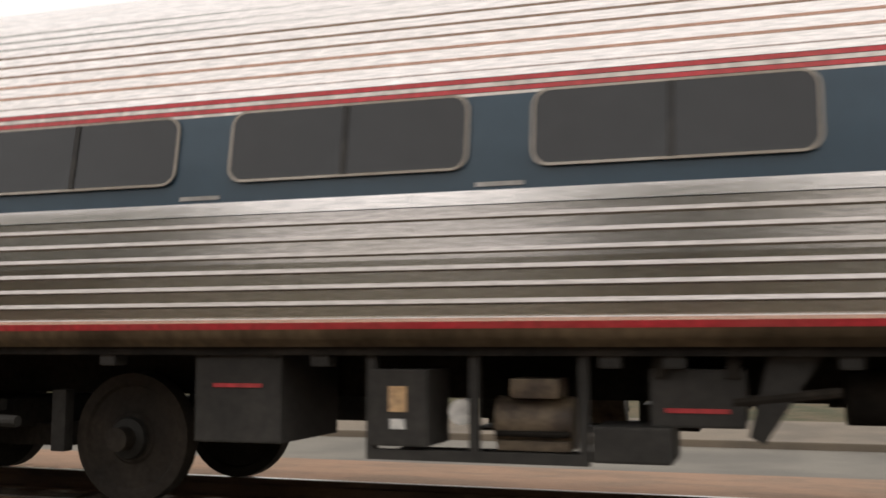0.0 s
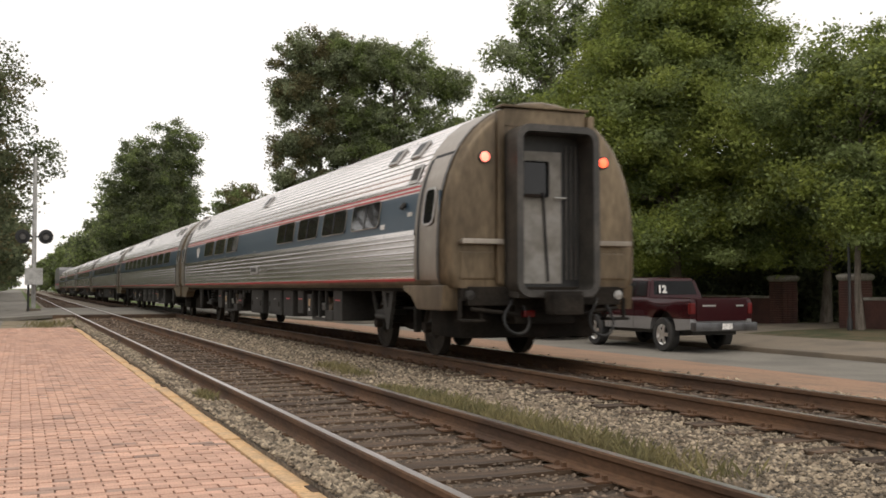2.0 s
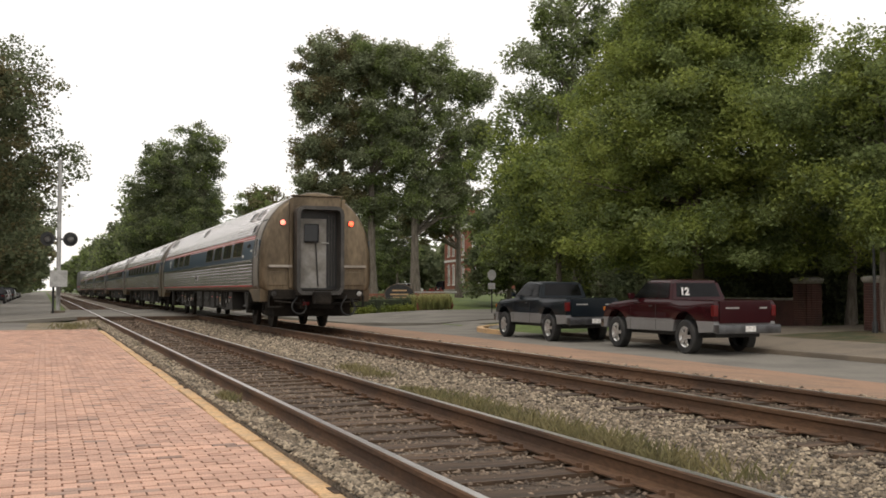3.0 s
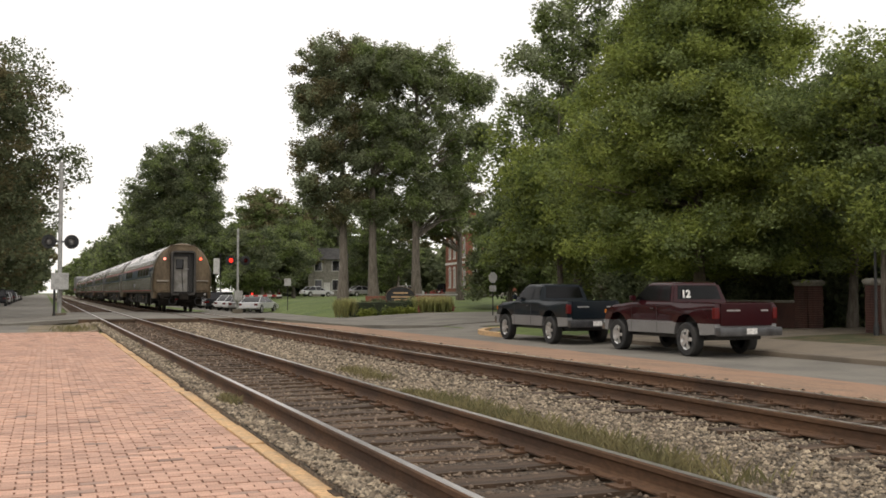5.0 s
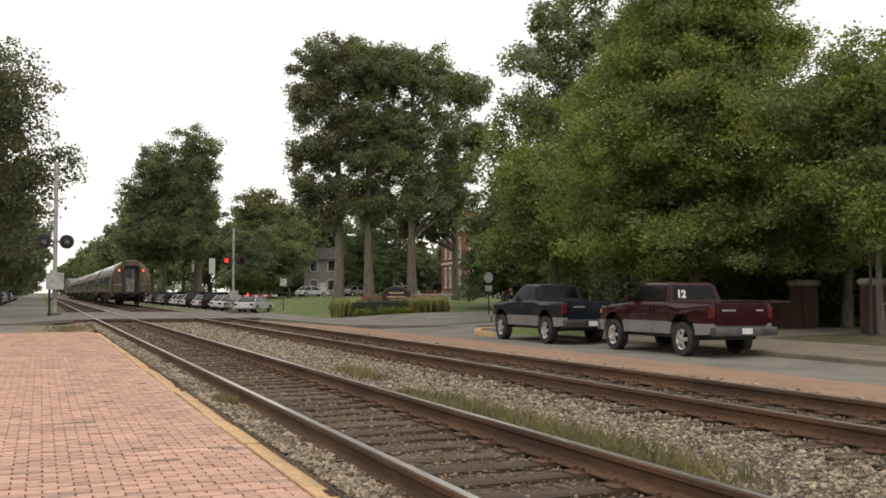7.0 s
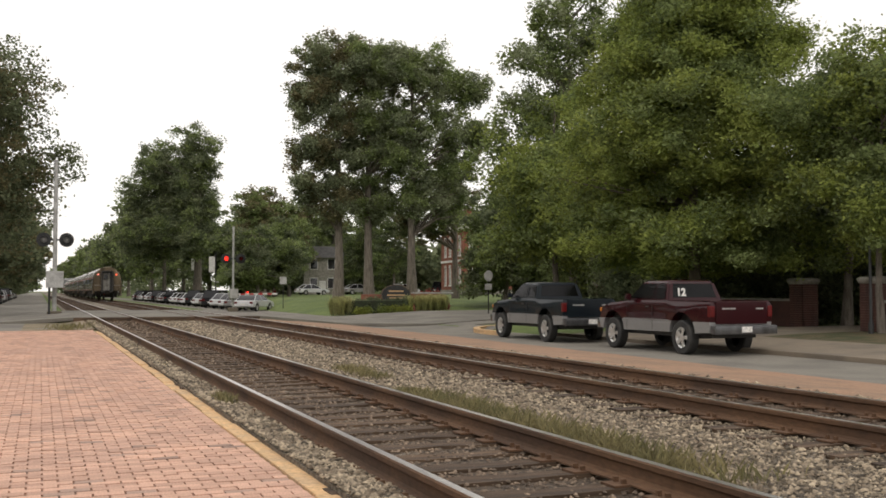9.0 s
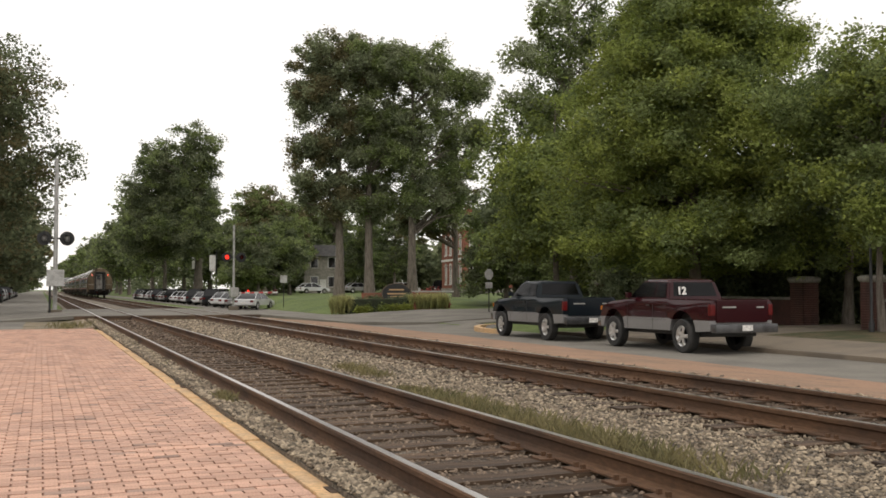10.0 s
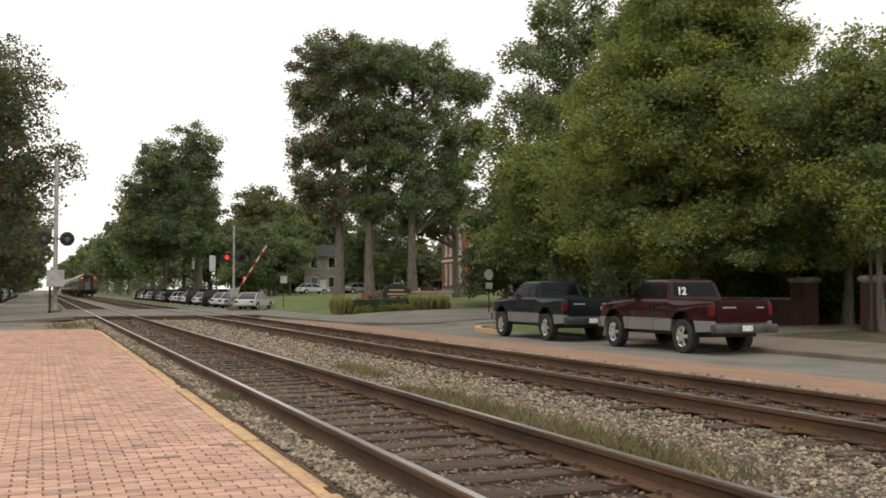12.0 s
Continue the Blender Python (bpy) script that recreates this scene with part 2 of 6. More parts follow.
def prism(outline, x0, x1, bm=None, bevel=0.0):
    """An outline of (y, z) pairs drawn out along x."""
    b = bmesh.new()
    a = [b.verts.new((x0, y, z)) for y, z in outline]
    c = [b.verts.new((x1, y, z)) for y, z in outline]
    n = len(outline)
    b.faces.new(a)
    b.faces.new(list(reversed(c)))
    for i in range(n):
        b.faces.new((a[i], c[i], c[(i + 1) % n], a[(i + 1) % n]))
    bmesh.ops.recalc_face_normals(b, faces=b.faces)
    if bevel:
        es = [e for e in b.edges if len(e.link_faces) == 2 and e.calc_face_angle(0) > 0.9]
        bmesh.ops.bevel(b, geom=es, offset=bevel, segments=2, affect="EDGES", profile=0.7)
    bmesh.ops.triangulate(b, faces=[f for f in b.faces if len(f.verts) > 4])
    return join(bm, b)


def round_rect(w, h, r, n=5):
    pts = []
    for cx, cy, a0 in ((w / 2 - r, h / 2 - r, 0), (-w / 2 + r, h / 2 - r, 90), (-w / 2 + r, -h / 2 + r, 180), (w / 2 - r, -h / 2 + r, 270)):
        for i in range(n + 1):
            a = radians(a0 + 90 * i / n)
            pts.append((cx + r * math.cos(a), cy + r * math.sin(a)))
    return pts


def ring_frame(w, h, r, width, depth, bm=None):
    """A rounded window frame in the plane x = 0 (y across, z up), its face towards -x."""
    b = bm or bmesh.new()
    outer, inner = round_rect(w + 2 * width, h + 2 * width, r + width), round_rect(w, h, r)
    rows = [[b.verts.new((x, p[0], p[1])) for p in loop] for x, loop in ((0.0, outer), (-depth, outer), (-depth, inner), (0.0, inner))]
    n = len(outer)
    for a, c in zip(rows, rows[1:]):
        for i in range(n):
            b.faces.new((a[i], a[(i + 1) % n], c[(i + 1) % n], c[i]))
    bmesh.ops.recalc_face_normals(b, faces=b.faces)
    return b


def slab(w, h, r, x0, x1, cy=0.0, bm=None):
    b = bm or bmesh.new()
    pts = round_rect(w, h, r)
    a = [b.verts.new((x0, p[0] + cy, p[1])) for p in pts]
    c = [b.verts.new((x1, p[0] + cy, p[1])) for p in pts]
    n = len(pts)
    b.faces.new(a)
    b.faces.new(list(reversed(c)))
    for i in range(n):
        b.faces.new((a[i], c[i], c[(i + 1) % n], a[(i + 1) % n]))
    bmesh.ops.recalc_face_normals(b, faces=b.faces)
    return b


# ---- plan (x across the tracks, y along them, z = 0 at the rail heads)
NEAR_RAILS, FAR_RAILS = (2.18, 3.655), (6.35, 7.85)
TRAIN_X = 7.10
CROSS_Y0, CROSS_Y1 = 46.0, 62.0


def site(x, y):
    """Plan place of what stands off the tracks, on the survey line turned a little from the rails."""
    return x + 0.0096 * y, y - 0.0096 * x


def lerp_table(v, table):
    for (a, p), (b, q) in zip(table, table[1:]):
        if v <= b:
            return p + (q - p) * max(0.0, (v - a) / (b - a))
    return table[-1][1]


ACROSS = [(-400, 1.0), (-60, -0.3), (-9, -0.28), (-1, -0.28), (1.0, -0.28), (1.8, -0.155), (2.1, -0.17), (2.3, -0.212), (3.62, -0.212), (3.8, -0.215), (6.3, -0.22), (6.5, -0.212), (7.9, -0.212), (8.6, -0.22), (9.0, -0.14), (13.4, -0.47), (13.6, -0.6), (17.6, -0.6), (18.0, -0.46), (23, -0.24), (60, 0.0), (400, 2.0)]


def ground_z(x, y):
    z = lerp_table(x, ACROSS)
    rise = min(1.0, max(0.0, (y - 64) / 24)) * min(1.0, max(0.0, (x - 18.5) / 3))
    return z + 0.75 * rise * rise * (3 - 2 * rise)


def sheet(name, xs, ys, mat, lift=0.0, label="", category="", height=None, kind="structure", skirt=0.06, rough=0.0):
    """A patch of ground over a grid of x and y, with sides."""
    bm = bmesh.new()
    f = height or ground_z
    rows = [[bm.verts.new((x, y, f(x, y) + lift + rough * noise.noise((x * 2.1, y * 2.1, 0.3)))) for x in xs] for y in ys]
    for a, b in zip(rows, rows[1:]):
        for i in range(len(xs) - 1):
            bm.faces.new((a[i], a[i + 1], b[i + 1], b[i]))
    edge = [e for e in bm.edges if e.is_boundary]
    got = bmesh.ops.extrude_edge_only(bm, edges=edge)
    bmesh.ops.translate(bm, vec=(0, 0, -skirt), verts=[v for v in got["geom"] if isinstance(v, bmesh.types.BMVert)])
    bmesh.ops.recalc_face_normals(bm, faces=bm.faces)
    return tagged(part(name, bm, mat), label, category, kind=kind)


def span(a, b, step):
    n = max(1, int(round((b - a) / step)))
    return [a + (b - a) * i / n for i in range(n + 1)]


# ---- ground
ground_x = sorted(set([-1500, -800] + [a for a, _ in ACROSS] + span(18, 60, 3) + [800, 1500]))
ground_y = sorted(set([-600, -200, -60] + span(-30, 120, 6) + [150, 200, 300, 450, 700, 1200, 2400]))
sheet("ground", ground_x, ground_y, GRASS, -0.07, "mown green lawn and verge running to the horizon", "ground")
sheet("ballast_bed", span(1.77, 8.9, 0.3), span(-40, 45.6, 0.5) , BED, 0.0, "grey crushed stone bed under two railway tracks", "ballast", rough=0.03)
sheet("ballast_bed_beyond", span(1.4, 9.2, 1.2), span(62.4, 900, 20), BED, 0.0, "grey stone bed of the tracks past the crossing", "ballast")
for xa, xb in ((2.26, 3.615), (6.51, 7.855)):
    sheet("track_bed", span(xa, xb, 0.3), span(-30, 45.6, 0.6), BED_BROWN, 0.006, "rust-brown stained stone between the rails", "ballast", rough=0.015)
tagged(part("crossing_timber", box(1.3, 9.2, 45.62, 45.97, -0.3, -0.035, 0.03), TIE), "dark worn timber edge of the level crossing", "timber", kind="structure")
VERGE = material("worn_brick_verge", (0.31, 0.185, 0.115), 0.9, 0, (0.235, 0.152, 0.098), 1.2, 18, 0.6, dist=0.02)
sheet("brick_verge", span(8.9, 13.5, 0.5), span(-40, 45.5, 1.5), VERGE, 0.0, "worn red brick verge between track and street", "verge", rough=0.015)
sheet("side_street", [13.5, 15, 16.5, 17.7], span(-40, 900, 20), ASPHALT, 0.0, "pale grey asphalt street beside the railway", "road")
CROSS = [(-80, -0.28), (-1.5, -0.22), (1.3, -0.045), (9.2, -0.045), (13.4, -0.44), (17.7, -0.5), (20.0, -0.36), (23.0, -0.22), (26.0, -0.2), (60, 0.02), (120, 0.36)]
sheet("crossing_road", sorted(a for a, _ in CROSS), span(CROSS_Y0, CROSS_Y1, 4), ASPHALT, 0.02, "grey asphalt road over the level crossing", "road", height=lambda x, y: lerp_table(x, CROSS), skirt=0.14)
sheet("left_street", [-7.2, -4.5, -2.0, 0.7], span(37, 46, 3) + span(62, 900, 20), ASPHALT, 0.012, "grey asphalt street running beside the railway", "road")
sheet("dirt_patch", span(-0.6, 1.7, 0.4), span(36, 45.8, 1), material("bare_dirt", (0.25, 0.19, 0.13), 0.95, 0, (0.13, 0.12, 0.06), 1.5, 20, 0.5), 0.02, "bare dirt and dry grass at the platform end", "ground", rough=0.03)
sheet("pavement_right", [18.0, 19.5, 21.0], span(-40, 33, 4), CONCRETE, 0.0, "concrete pavement beside the street", "pavement")
sheet("garden_path", [21.0, 22.5, 24.0, 26.0, 40.0], [26.0, 27.0, 28.2, 30.2], CONCRETE, 0.0, "concrete path leading between brick gate piers", "path")
sheet("planting_bed", [21.0, 22.5, 24.0, 26.5], span(-20, 26.0, 4), LITTER, 0.0, "dull turf and leaf litter under a street tree", "lawn")
tagged(part("kerb", box(17.7, 18.0, -40, 33.5, -0.72, -0.44, 0.03), CONCRETE), "long pale concrete street kerb", "kerb", kind="structure")
bm = bmesh.new()
for i in range(14):
    a0, a1 = radians(-10 + 8 * i), radians(-10 + 8 * (i + 1))
    c = Vector((23.2, 36.2))
    pts = [(c.x - r * math.cos(a), c.y + r * math.sin(a)) for r, a in ((7.0, a0), (7.0, a1), (6.75, a1), (6.75, a0))]
    lo = [bm.verts.new((p[0], p[1], -0.75)) for p in pts]
    hi = [bm.verts.new((p[0], p[1], -0.43)) for p in pts]
    bm.faces.new(hi)
    for k in range(4):
        bm.faces.new((lo[k], lo[(k + 1) % 4], hi[(k + 1) % 4], hi[k]))
bmesh.ops.remove_doubles(bm, verts=bm.verts, dist=0.002)
bmesh.ops.recalc_face_normals(bm, faces=bm.faces)
tagged(part("corner_kerb", bm, KERB_YELLOW), "worn yellow painted kerb round the street corner", "kerb", kind="structure")
for xs, ys in ((span(17.7, 26.0, 1.0), [43.3, 44.6, 46.0]), (span(17.7, 18.6, 0.45), [39.5, 41.4, 43.3])):
    sheet("corner_apron", xs, ys, ASPHALT, -0.015, "grey asphalt at the street corner", "road")
sheet("lawn_path", span(24, 60, 6), [60.5, 61.8], CONCRETE, 0.02, "concrete path crossing the green lawn", "path", height=lambda x, y: ground_z(x, y) + 0.02)


# ---- tracks
def rail_outline():
    half = [(0.07, -0.17), (0.07, -0.158), (0.018, -0.145), (0.009, -0.125), (0.009, -0.06), (0.034, -0.042), (0.036, -0.010), (0.028, 0.0)]
    return half + [(-a, b) for a, b in reversed(half)]


def rail(x, name, label):
    out = rail_outline()
    thing = root(name, label=label, category="rail", group="rails")
    bm = bmesh.new()
    a = [bm.verts.new((x + u, -40, v)) for u, v in out]
    c = [bm.verts.new((x + u, 900, v)) for u, v in out]
    for i in range(len(out)):
        bm.faces.new((a[i], a[(i + 1) % len(out)], c[(i + 1) % len(out)], c[i]))
    bmesh.ops.recalc_face_normals(bm, faces=bm.faces)
    part("web", bm, RAIL_RUST, thing)
    part("running_surface", box(x - 0.027, x + 0.027, -40, 900, -0.004, 0.0025), RAIL_TOP, thing, "polished steel running surface")
    return thing


for x in NEAR_RAILS + FAR_RAILS:
    rail(x, "rail", "rusty steel railway rail with a shiny worn head")


# ---- platform
PLAT = root("platform", label="red brick station platform with a worn yellow edge", category="platform", kind="structure")
part("base", box(-14, 1.63, -30, 36.0, -0.6, -0.214), JOINT, PLAT)
y = -12.0
k = 0
while y < 34:
    step = 1.22
    off = 0.012 * math.sin(k * 1.7)
    if y + step > -11:
        part("edge_stone", box(1.632 + off, 1.775 + off, y, y + step - 0.012, -0.5, -0.186 + 0.006 * math.sin(k * 2.3), 0.012), KERB_YELLOW, PLAT)
    y += step
    k += 1


# ---- the train
PROFILE = [(1.50, 1.10), (1.575, 1.16), (1.60, 1.25), (1.61, 1.6), (1.60, 1.97), (1.575, 2.25), (1.535, 2.50), (1.48, 2.72), (1.39, 2.95), (1.25, 3.20), (1.06, 3.43), (0.82, 3.62), (0.55, 3.76), (0.28, 3.84), (0.0, 3.865)]


def body_x(z):
    """Half width of the car body at height z."""
    for (x0, z0), (x1, z1) in zip(PROFILE, PROFILE[1:]):
        if z <= z1:
            return x0 + (x1 - x0) * (z - z0) / (z1 - z0)
    return 0.0


def smooth_profile(z0, z1, step):
    """Points along the body's outline between two heights, evenly spaced along its length."""
    pts = []
    for (xa, za), (xb, zb) in zip(PROFILE, PROFILE[1:]):
        n = max(1, int(math.hypot(xb - xa, zb - za) / 0.004))
        for i in range(n):
            u = i / n
            pts.append((xa + (xb - xa) * u, za + (zb - za) * u))
    pts.append(PROFILE[-1])
    pts = [p for p in pts if z0 - 1e-6 <= p[1] <= z1 + 1e-6]
    out, run = [pts[0]], 0.0
    for a, b in zip(pts, pts[1:]):
        run += math.hypot(b[0] - a[0], b[1] - a[1])
        if run >= step:
            out.append(b)
            run = 0.0
    if out[-1] != pts[-1]:
        out.append(pts[-1])
    return out


def shell(y0, y1, line, bm=None, both=True):
    """The outline drawn out along the car on both sides."""
    bm = bm or bmesh.new()
    for s in ((-1, 1) if both else (-1,)):
        a = [bm.verts.new((s * x, y0, z)) for x, z in line]
        c = [bm.verts.new((s * x, y1, z)) for x, z in line]
        for i in range(len(line) - 1):
            q = (a[i], a[i + 1], c[i + 1], c[i])
            bm.faces.new(q if s > 0 else tuple(reversed(q)))
    return bm


def fluted(z0, z1, pitch, rise, shape=(0, 0.85, 1, 0.85, 0, -0.12, -0.16, -0.12)):
    """The outline with raised flutes: wide flat pans parted by narrow ribs."""
    base = smooth_profile(z0, z1, pitch / 8)
    out = []
    for i, (x, z) in enumerate(base):
        a, b = base[max(0, i - 1)], base[min(len(base) - 1, i + 1)]
        t = Vector((b[0] - a[0], b[1] - a[1])).normalized()
        n = Vector((t.y, -t.x))
        k = i % 8
        up = rise * shape[k]
        out.append((max(0.0, x + n.x * up), z + n.y * up))
    return out


CAR_L = 24.9
PITCH = 25.55


def side_window(parent, y0, y1, z0=2.115, z1=2.545):
    """One double window: metal frame, two panes and a mullion; on the left side of the car, leaning with it."""
    w, h = y1 - y0, z1 - z0
    lean = math.atan2(body_x(z0) - body_x(z1), h)
    for s in (-1, 1):
        m = Matrix.Translation((s * (body_x((z0 + z1) / 2) + 0.006), (y0 + y1) / 2, (z0 + z1) / 2)) @ Matrix.Rotation(-s * lean, 4, "Y")
        if s > 0:
            m = m @ Matrix.Rotation(math.pi, 4, "Z")
        win = part("window_frame", ring_frame(w, h, 0.085, 0.016, 0.014), STEEL_SMOOTH, parent, "rounded dull metal window frame", True, m)
        for k in (-1, 1):
            part("window_pane", slab(w / 2 - 0.012, h, 0.03, -0.002, -0.012, k * (w / 4 + 0.004)), GLASS, win)
        part("mullion", box(-0.02, 0.0, -0.018, 0.018, -h / 2, h / 2), RUBBER, win)


def wheelset(parent, y, name="wheelset"):
    bm = bmesh.new()
    for s in (-1, 1):
        x = s * 0.7525
        lathe([(0.06, x - 0.065), (0.17, x - 0.065), (0.19, x - 0.045), (0.36, x - 0.04), (0.38, x - 0.065), (0.455, x - 0.065), (0.457, x + 0.0), (0.46, x + 0.065), (0.38, x + 0.065), (0.36, x + 0.04), (0.19, x + 0.045), (0.17, x + 0.065), (0.06, x + 0.065)], "X", 32, bm)
    tube((-1.0, 0, 0), (1.0, 0, 0), 0.085, None, 12, bm)
    return part(name, bm, WHEEL, parent, "", True, pose(0, y, 0.46))


def truck_frame(parent, y):
    """A passenger bogie with its frame inside the wheels, bolster, springs and brake gear."""
    bg = part("bogie", box(-1.22, 1.22, y - 0.22, y + 0.22, 0.50, 0.72, 0.04), UNDER, parent)
    for s in (-1, 1):
        bm = prism([(y - 1.55, 0.38), (y - 1.55, 0.60), (y - 1.1, 0.66), (y - 0.5, 0.52), (y + 0.5, 0.52), (y + 1.1, 0.66), (y + 1.55, 0.60), (y + 1.55, 0.38), (y + 1.0, 0.42), (y + 0.5, 0.36), (y - 0.5, 0.36), (y - 1.0, 0.42)], s * 0.52 - 0.07, s * 0.52 + 0.07, None, 0.02)
        part("side_frame", bm, UNDER, bg)
        bm = bmesh.new()
        for c in range(4):
            lathe([(0.14, 0.72 + c * 0.08), (0.19, 0.735 + c * 0.08), (0.19, 0.765 + c * 0.08), (0.14, 0.78 + c * 0.08)], "Z", 16, bm, (s * 1.10, y, 0))
        part("air_spring", bm, BOXGREY, bg, "", True)
        part("spring_seat", box(*sorted((s * 0.92, s * 1.32)), y - 0.24, y + 0.24, 0.64, 0.73, 0.03), BOXGREY, bg)
        part("anchor_rod", tube((s * 1.36, y + 0.1, 0.62), (s * 1.36, y - 0.7, 0.60), 0.04, None, 10), BOXGREY, bg)
        part("damper", tube((s * 1.24, y + 0.34, 0.58), (s * 1.30, y + 0.42, 1.06), 0.045, None, 10), BOXGREY, bg)
        for d in (-1.22, 1.22):
            part("brake_hanger", box(*sorted((s * 0.86, s * 0.96)), y + d * 0.58 - 0.06, y + d * 0.58 + 0.06, 0.36, 0.80, 0.02), BOXGREY, bg)
            part("hub_cap", lathe([(0.15, s * 0.83), (0.14, s * 0.87), (0.07, s * 0.89), (0.0005, s * 0.89)], "X", 18, None, (0, y + d, 0.46)), BOXGREY, bg, "", True)
    for d in (-1.22, 1.22):
        wheelset(parent, y + d)
    return bg


def bracket(parent, y):
    """The triangular anchor bracket with its hole that hangs from the sill beside each bogie."""
    for s in (-1, 1):
        bm = bmesh.new()
        out = [(y - 0.30, 1.10), (y + 0.30, 1.10), (y + 0.05, 0.42), (y - 0.05, 0.42)]
        inn = [(y - 0.12, 1.02), (y + 0.12, 1.02), (y + 0.02, 0.78), (y - 0.02, 0.78)]
        for x0, x1 in ((s * 1.38, s * 1.44),):
            lo = [[bm.verts.new((x, *p)) for p in ring] for x in (x0, x1) for ring in (out, inn)]
            n = 4
            for a, b in ((lo[0], lo[1]), (lo[2], lo[3]), (lo[0], lo[2]), (lo[1], lo[3])):
                for i in range(n):
                    bm.faces.new((a[i], a[(i + 1) % n], b[(i + 1) % n], b[i]))
        bmesh.ops.recalc_face_normals(bm, faces=bm.faces)
        part("anchor_bracket", bm, BOXGREY, parent)


def end_wall(parent, y, sign):
    """One end of the car: curved bulkhead with gangway, rubber diaphragm, door and ledges. sign -1 faces back."""
    line = smooth_profile(1.10, 3.865, 0.12)
    bm = bmesh.new()
    rims = []
    for dy, k in ((0.0, 1.0), (0.10, 0.985), (0.17, 0.945), (0.20, 0.88)):
        pts = [(-x * k, 2.3 + (z - 2.3) * (0.5 + 0.5 * k) if z > 2.3 else z) for x, z in line] + [(x * k, 2.3 + (z - 2.3) * (0.5 + 0.5 * k) if z > 2.3 else z) for x, z in reversed(line[:-1])]
        rims.append([bm.verts.new((px, y + sign * dy, pz)) for px, pz in pts])
    for a, b in zip(rims, rims[1:]):
        for i in range(len(a) - 1):
            bm.faces.new((a[i], a[i + 1], b[i + 1], b[i]))
    bm.faces.new(rims[-1])
    bmesh.ops.recalc_face_normals(bm, faces=bm.faces)
    bmesh.ops.triangulate(bm, faces=[f for f in bm.faces if len(f.verts) > 4])
    end = part("end_wall", bm, STEEL_DIRTY, parent, "grimy brown stainless end wall", True)
    y1 = y + sign * 0.20

    def yb(a, b):
        return sorted((y1 + sign * a, y1 + sign * b))

    # gangway surround, proud of the wall, with a recessed door
    m = Matrix.Translation((0, y1, 2.20)) @ Matrix.Rotation(-sign * math.pi / 2, 4, "Z")
    part("diaphragm", ring_frame(1.14, 2.26, 0.12, 0.10, 0.44), GANGWAY, end, "dark rounded rubber gangway frame", True, m)
    part("threshold", box(-0.62, 0.62, *yb(0.0, 0.34), 0.96, 1.06, 0.02), GANGWAY, end)
    for s in (-1, 1):
        part("gangway_post", box(*sorted((s * 0.69, s * 0.80)), *yb(-0.02, 0.08), 1.15, 3.66, 0.03), STEEL_DIRTY, end)
    part("hood", box(-0.72, 0.72, *yb(-0.20, 0.06), 3.72, 3.76, 0.015), STEEL_DIRTY, end)
    part("hood_shadow_panel", box(-0.68, 0.68, *yb(-0.02, 0.012), 3.45, 3.70), STEEL_DIRTY, end)
    # flat black panel: the gangway's inner shade is put into its colour
    part("recess", box(-0.57, 0.57, *yb(-0.01, 0.012), 1.08, 3.34), BLACK, end, "flat black panel standing in for shade inside the gangway")
    d = part("end_door", box(-0.47, 0.26, *yb(-0.01, 0.03), 1.16, 3.10, 0.012), DOOR_GREY, end, "scuffed pale grey end door")
    dy = yb(0.03, 0.05)
    part("door_window", box(-0.38, 0.03, *dy, 2.42, 2.95, 0.05), CAB_GLASS, d)
    for x in (0.32, 0.40, 0.48):
        part("door_rib", box(x, x + 0.03, *dy, 1.22, 3.2, 0.008), GANGWAY, d)
    part("cable", tube((-0.06, y1 + sign * 0.06, 2.50), (0.02, y1 + sign * 0.06, 1.2), 0.018), RUBBER, d)
    part("door_handle", tube((0.12, y1 + sign * 0.07, 2.42), (0.32, y1 + sign * 0.07, 2.42), 0.015), GALV, d)
    for s in (-1, 1):
        x0, x1 = sorted((s * 0.74, s * 1.39))
        part("ledge", prism([(yb(-0.06, 0.17)[0], 1.72), (yb(-0.06, 0.17)[1], 1.72), (yb(-0.06, 0.17)[1], 1.76), (yb(-0.06, 0.17)[0], 1.80)], x0, x1, None, 0.015), STEEL_SMOOTH, end)
        part("gusset", prism([(yb(-0.02, 0.09)[0], 1.42), (yb(-0.02, 0.09)[1], 1.48), (yb(-0.02, 0.09)[1], 1.72), (yb(-0.02, 0.09)[0], 1.72)], *sorted((s * 0.70, s * 0.82))), STEEL_DIRTY, end)
        part("lower_panel", box(sorted((s * 0.80, s * 1.36))[0], sorted((s * 0.80, s * 1.36))[1], *yb(-0.06, 0.02), 1.22, 1.62, 0.03), STEEL_DIRTY, end)
        part("back_lamp", lathe([(0.07, y1), (0.07, y1 + sign * 0.05), (0.0005, y1 + sign * 0.07)], "Y", 16, None, (s * 1.22, 0, 1.0)), BOXGREY if s < 0 else GALV, end)
        part("marker_lamp_rim", lathe([(0.095, y1 - sign * 0.02), (0.095, y1 + sign * 0.03), (0.07, y1 + sign * 0.035)], "Y", 20, None, (s * 0.98, 0, 2.98)), BLACK, end)
        part("step_box", box(sorted((s * 0.85, s * 1.35))[0], sorted((s * 0.85, s * 1.35))[1], *yb(-0.3, 0.0), 0.92, 1.10, 0.02), UNDER, end)
    if sign < 0:
        part("roof_rim", shell(y - 0.03, y + 0.03, [(x + 0.012, z + 0.006) for x, z in smooth_profile(1.12, 3.865, 0.06)]), GANGWAY, end, "", True)
    part("brake_rigging", box(-1.12, 1.12, *sorted((y - sign * 0.25, y - sign * 1.5)), 0.36, 0.86, 0.06), UNDER, end)
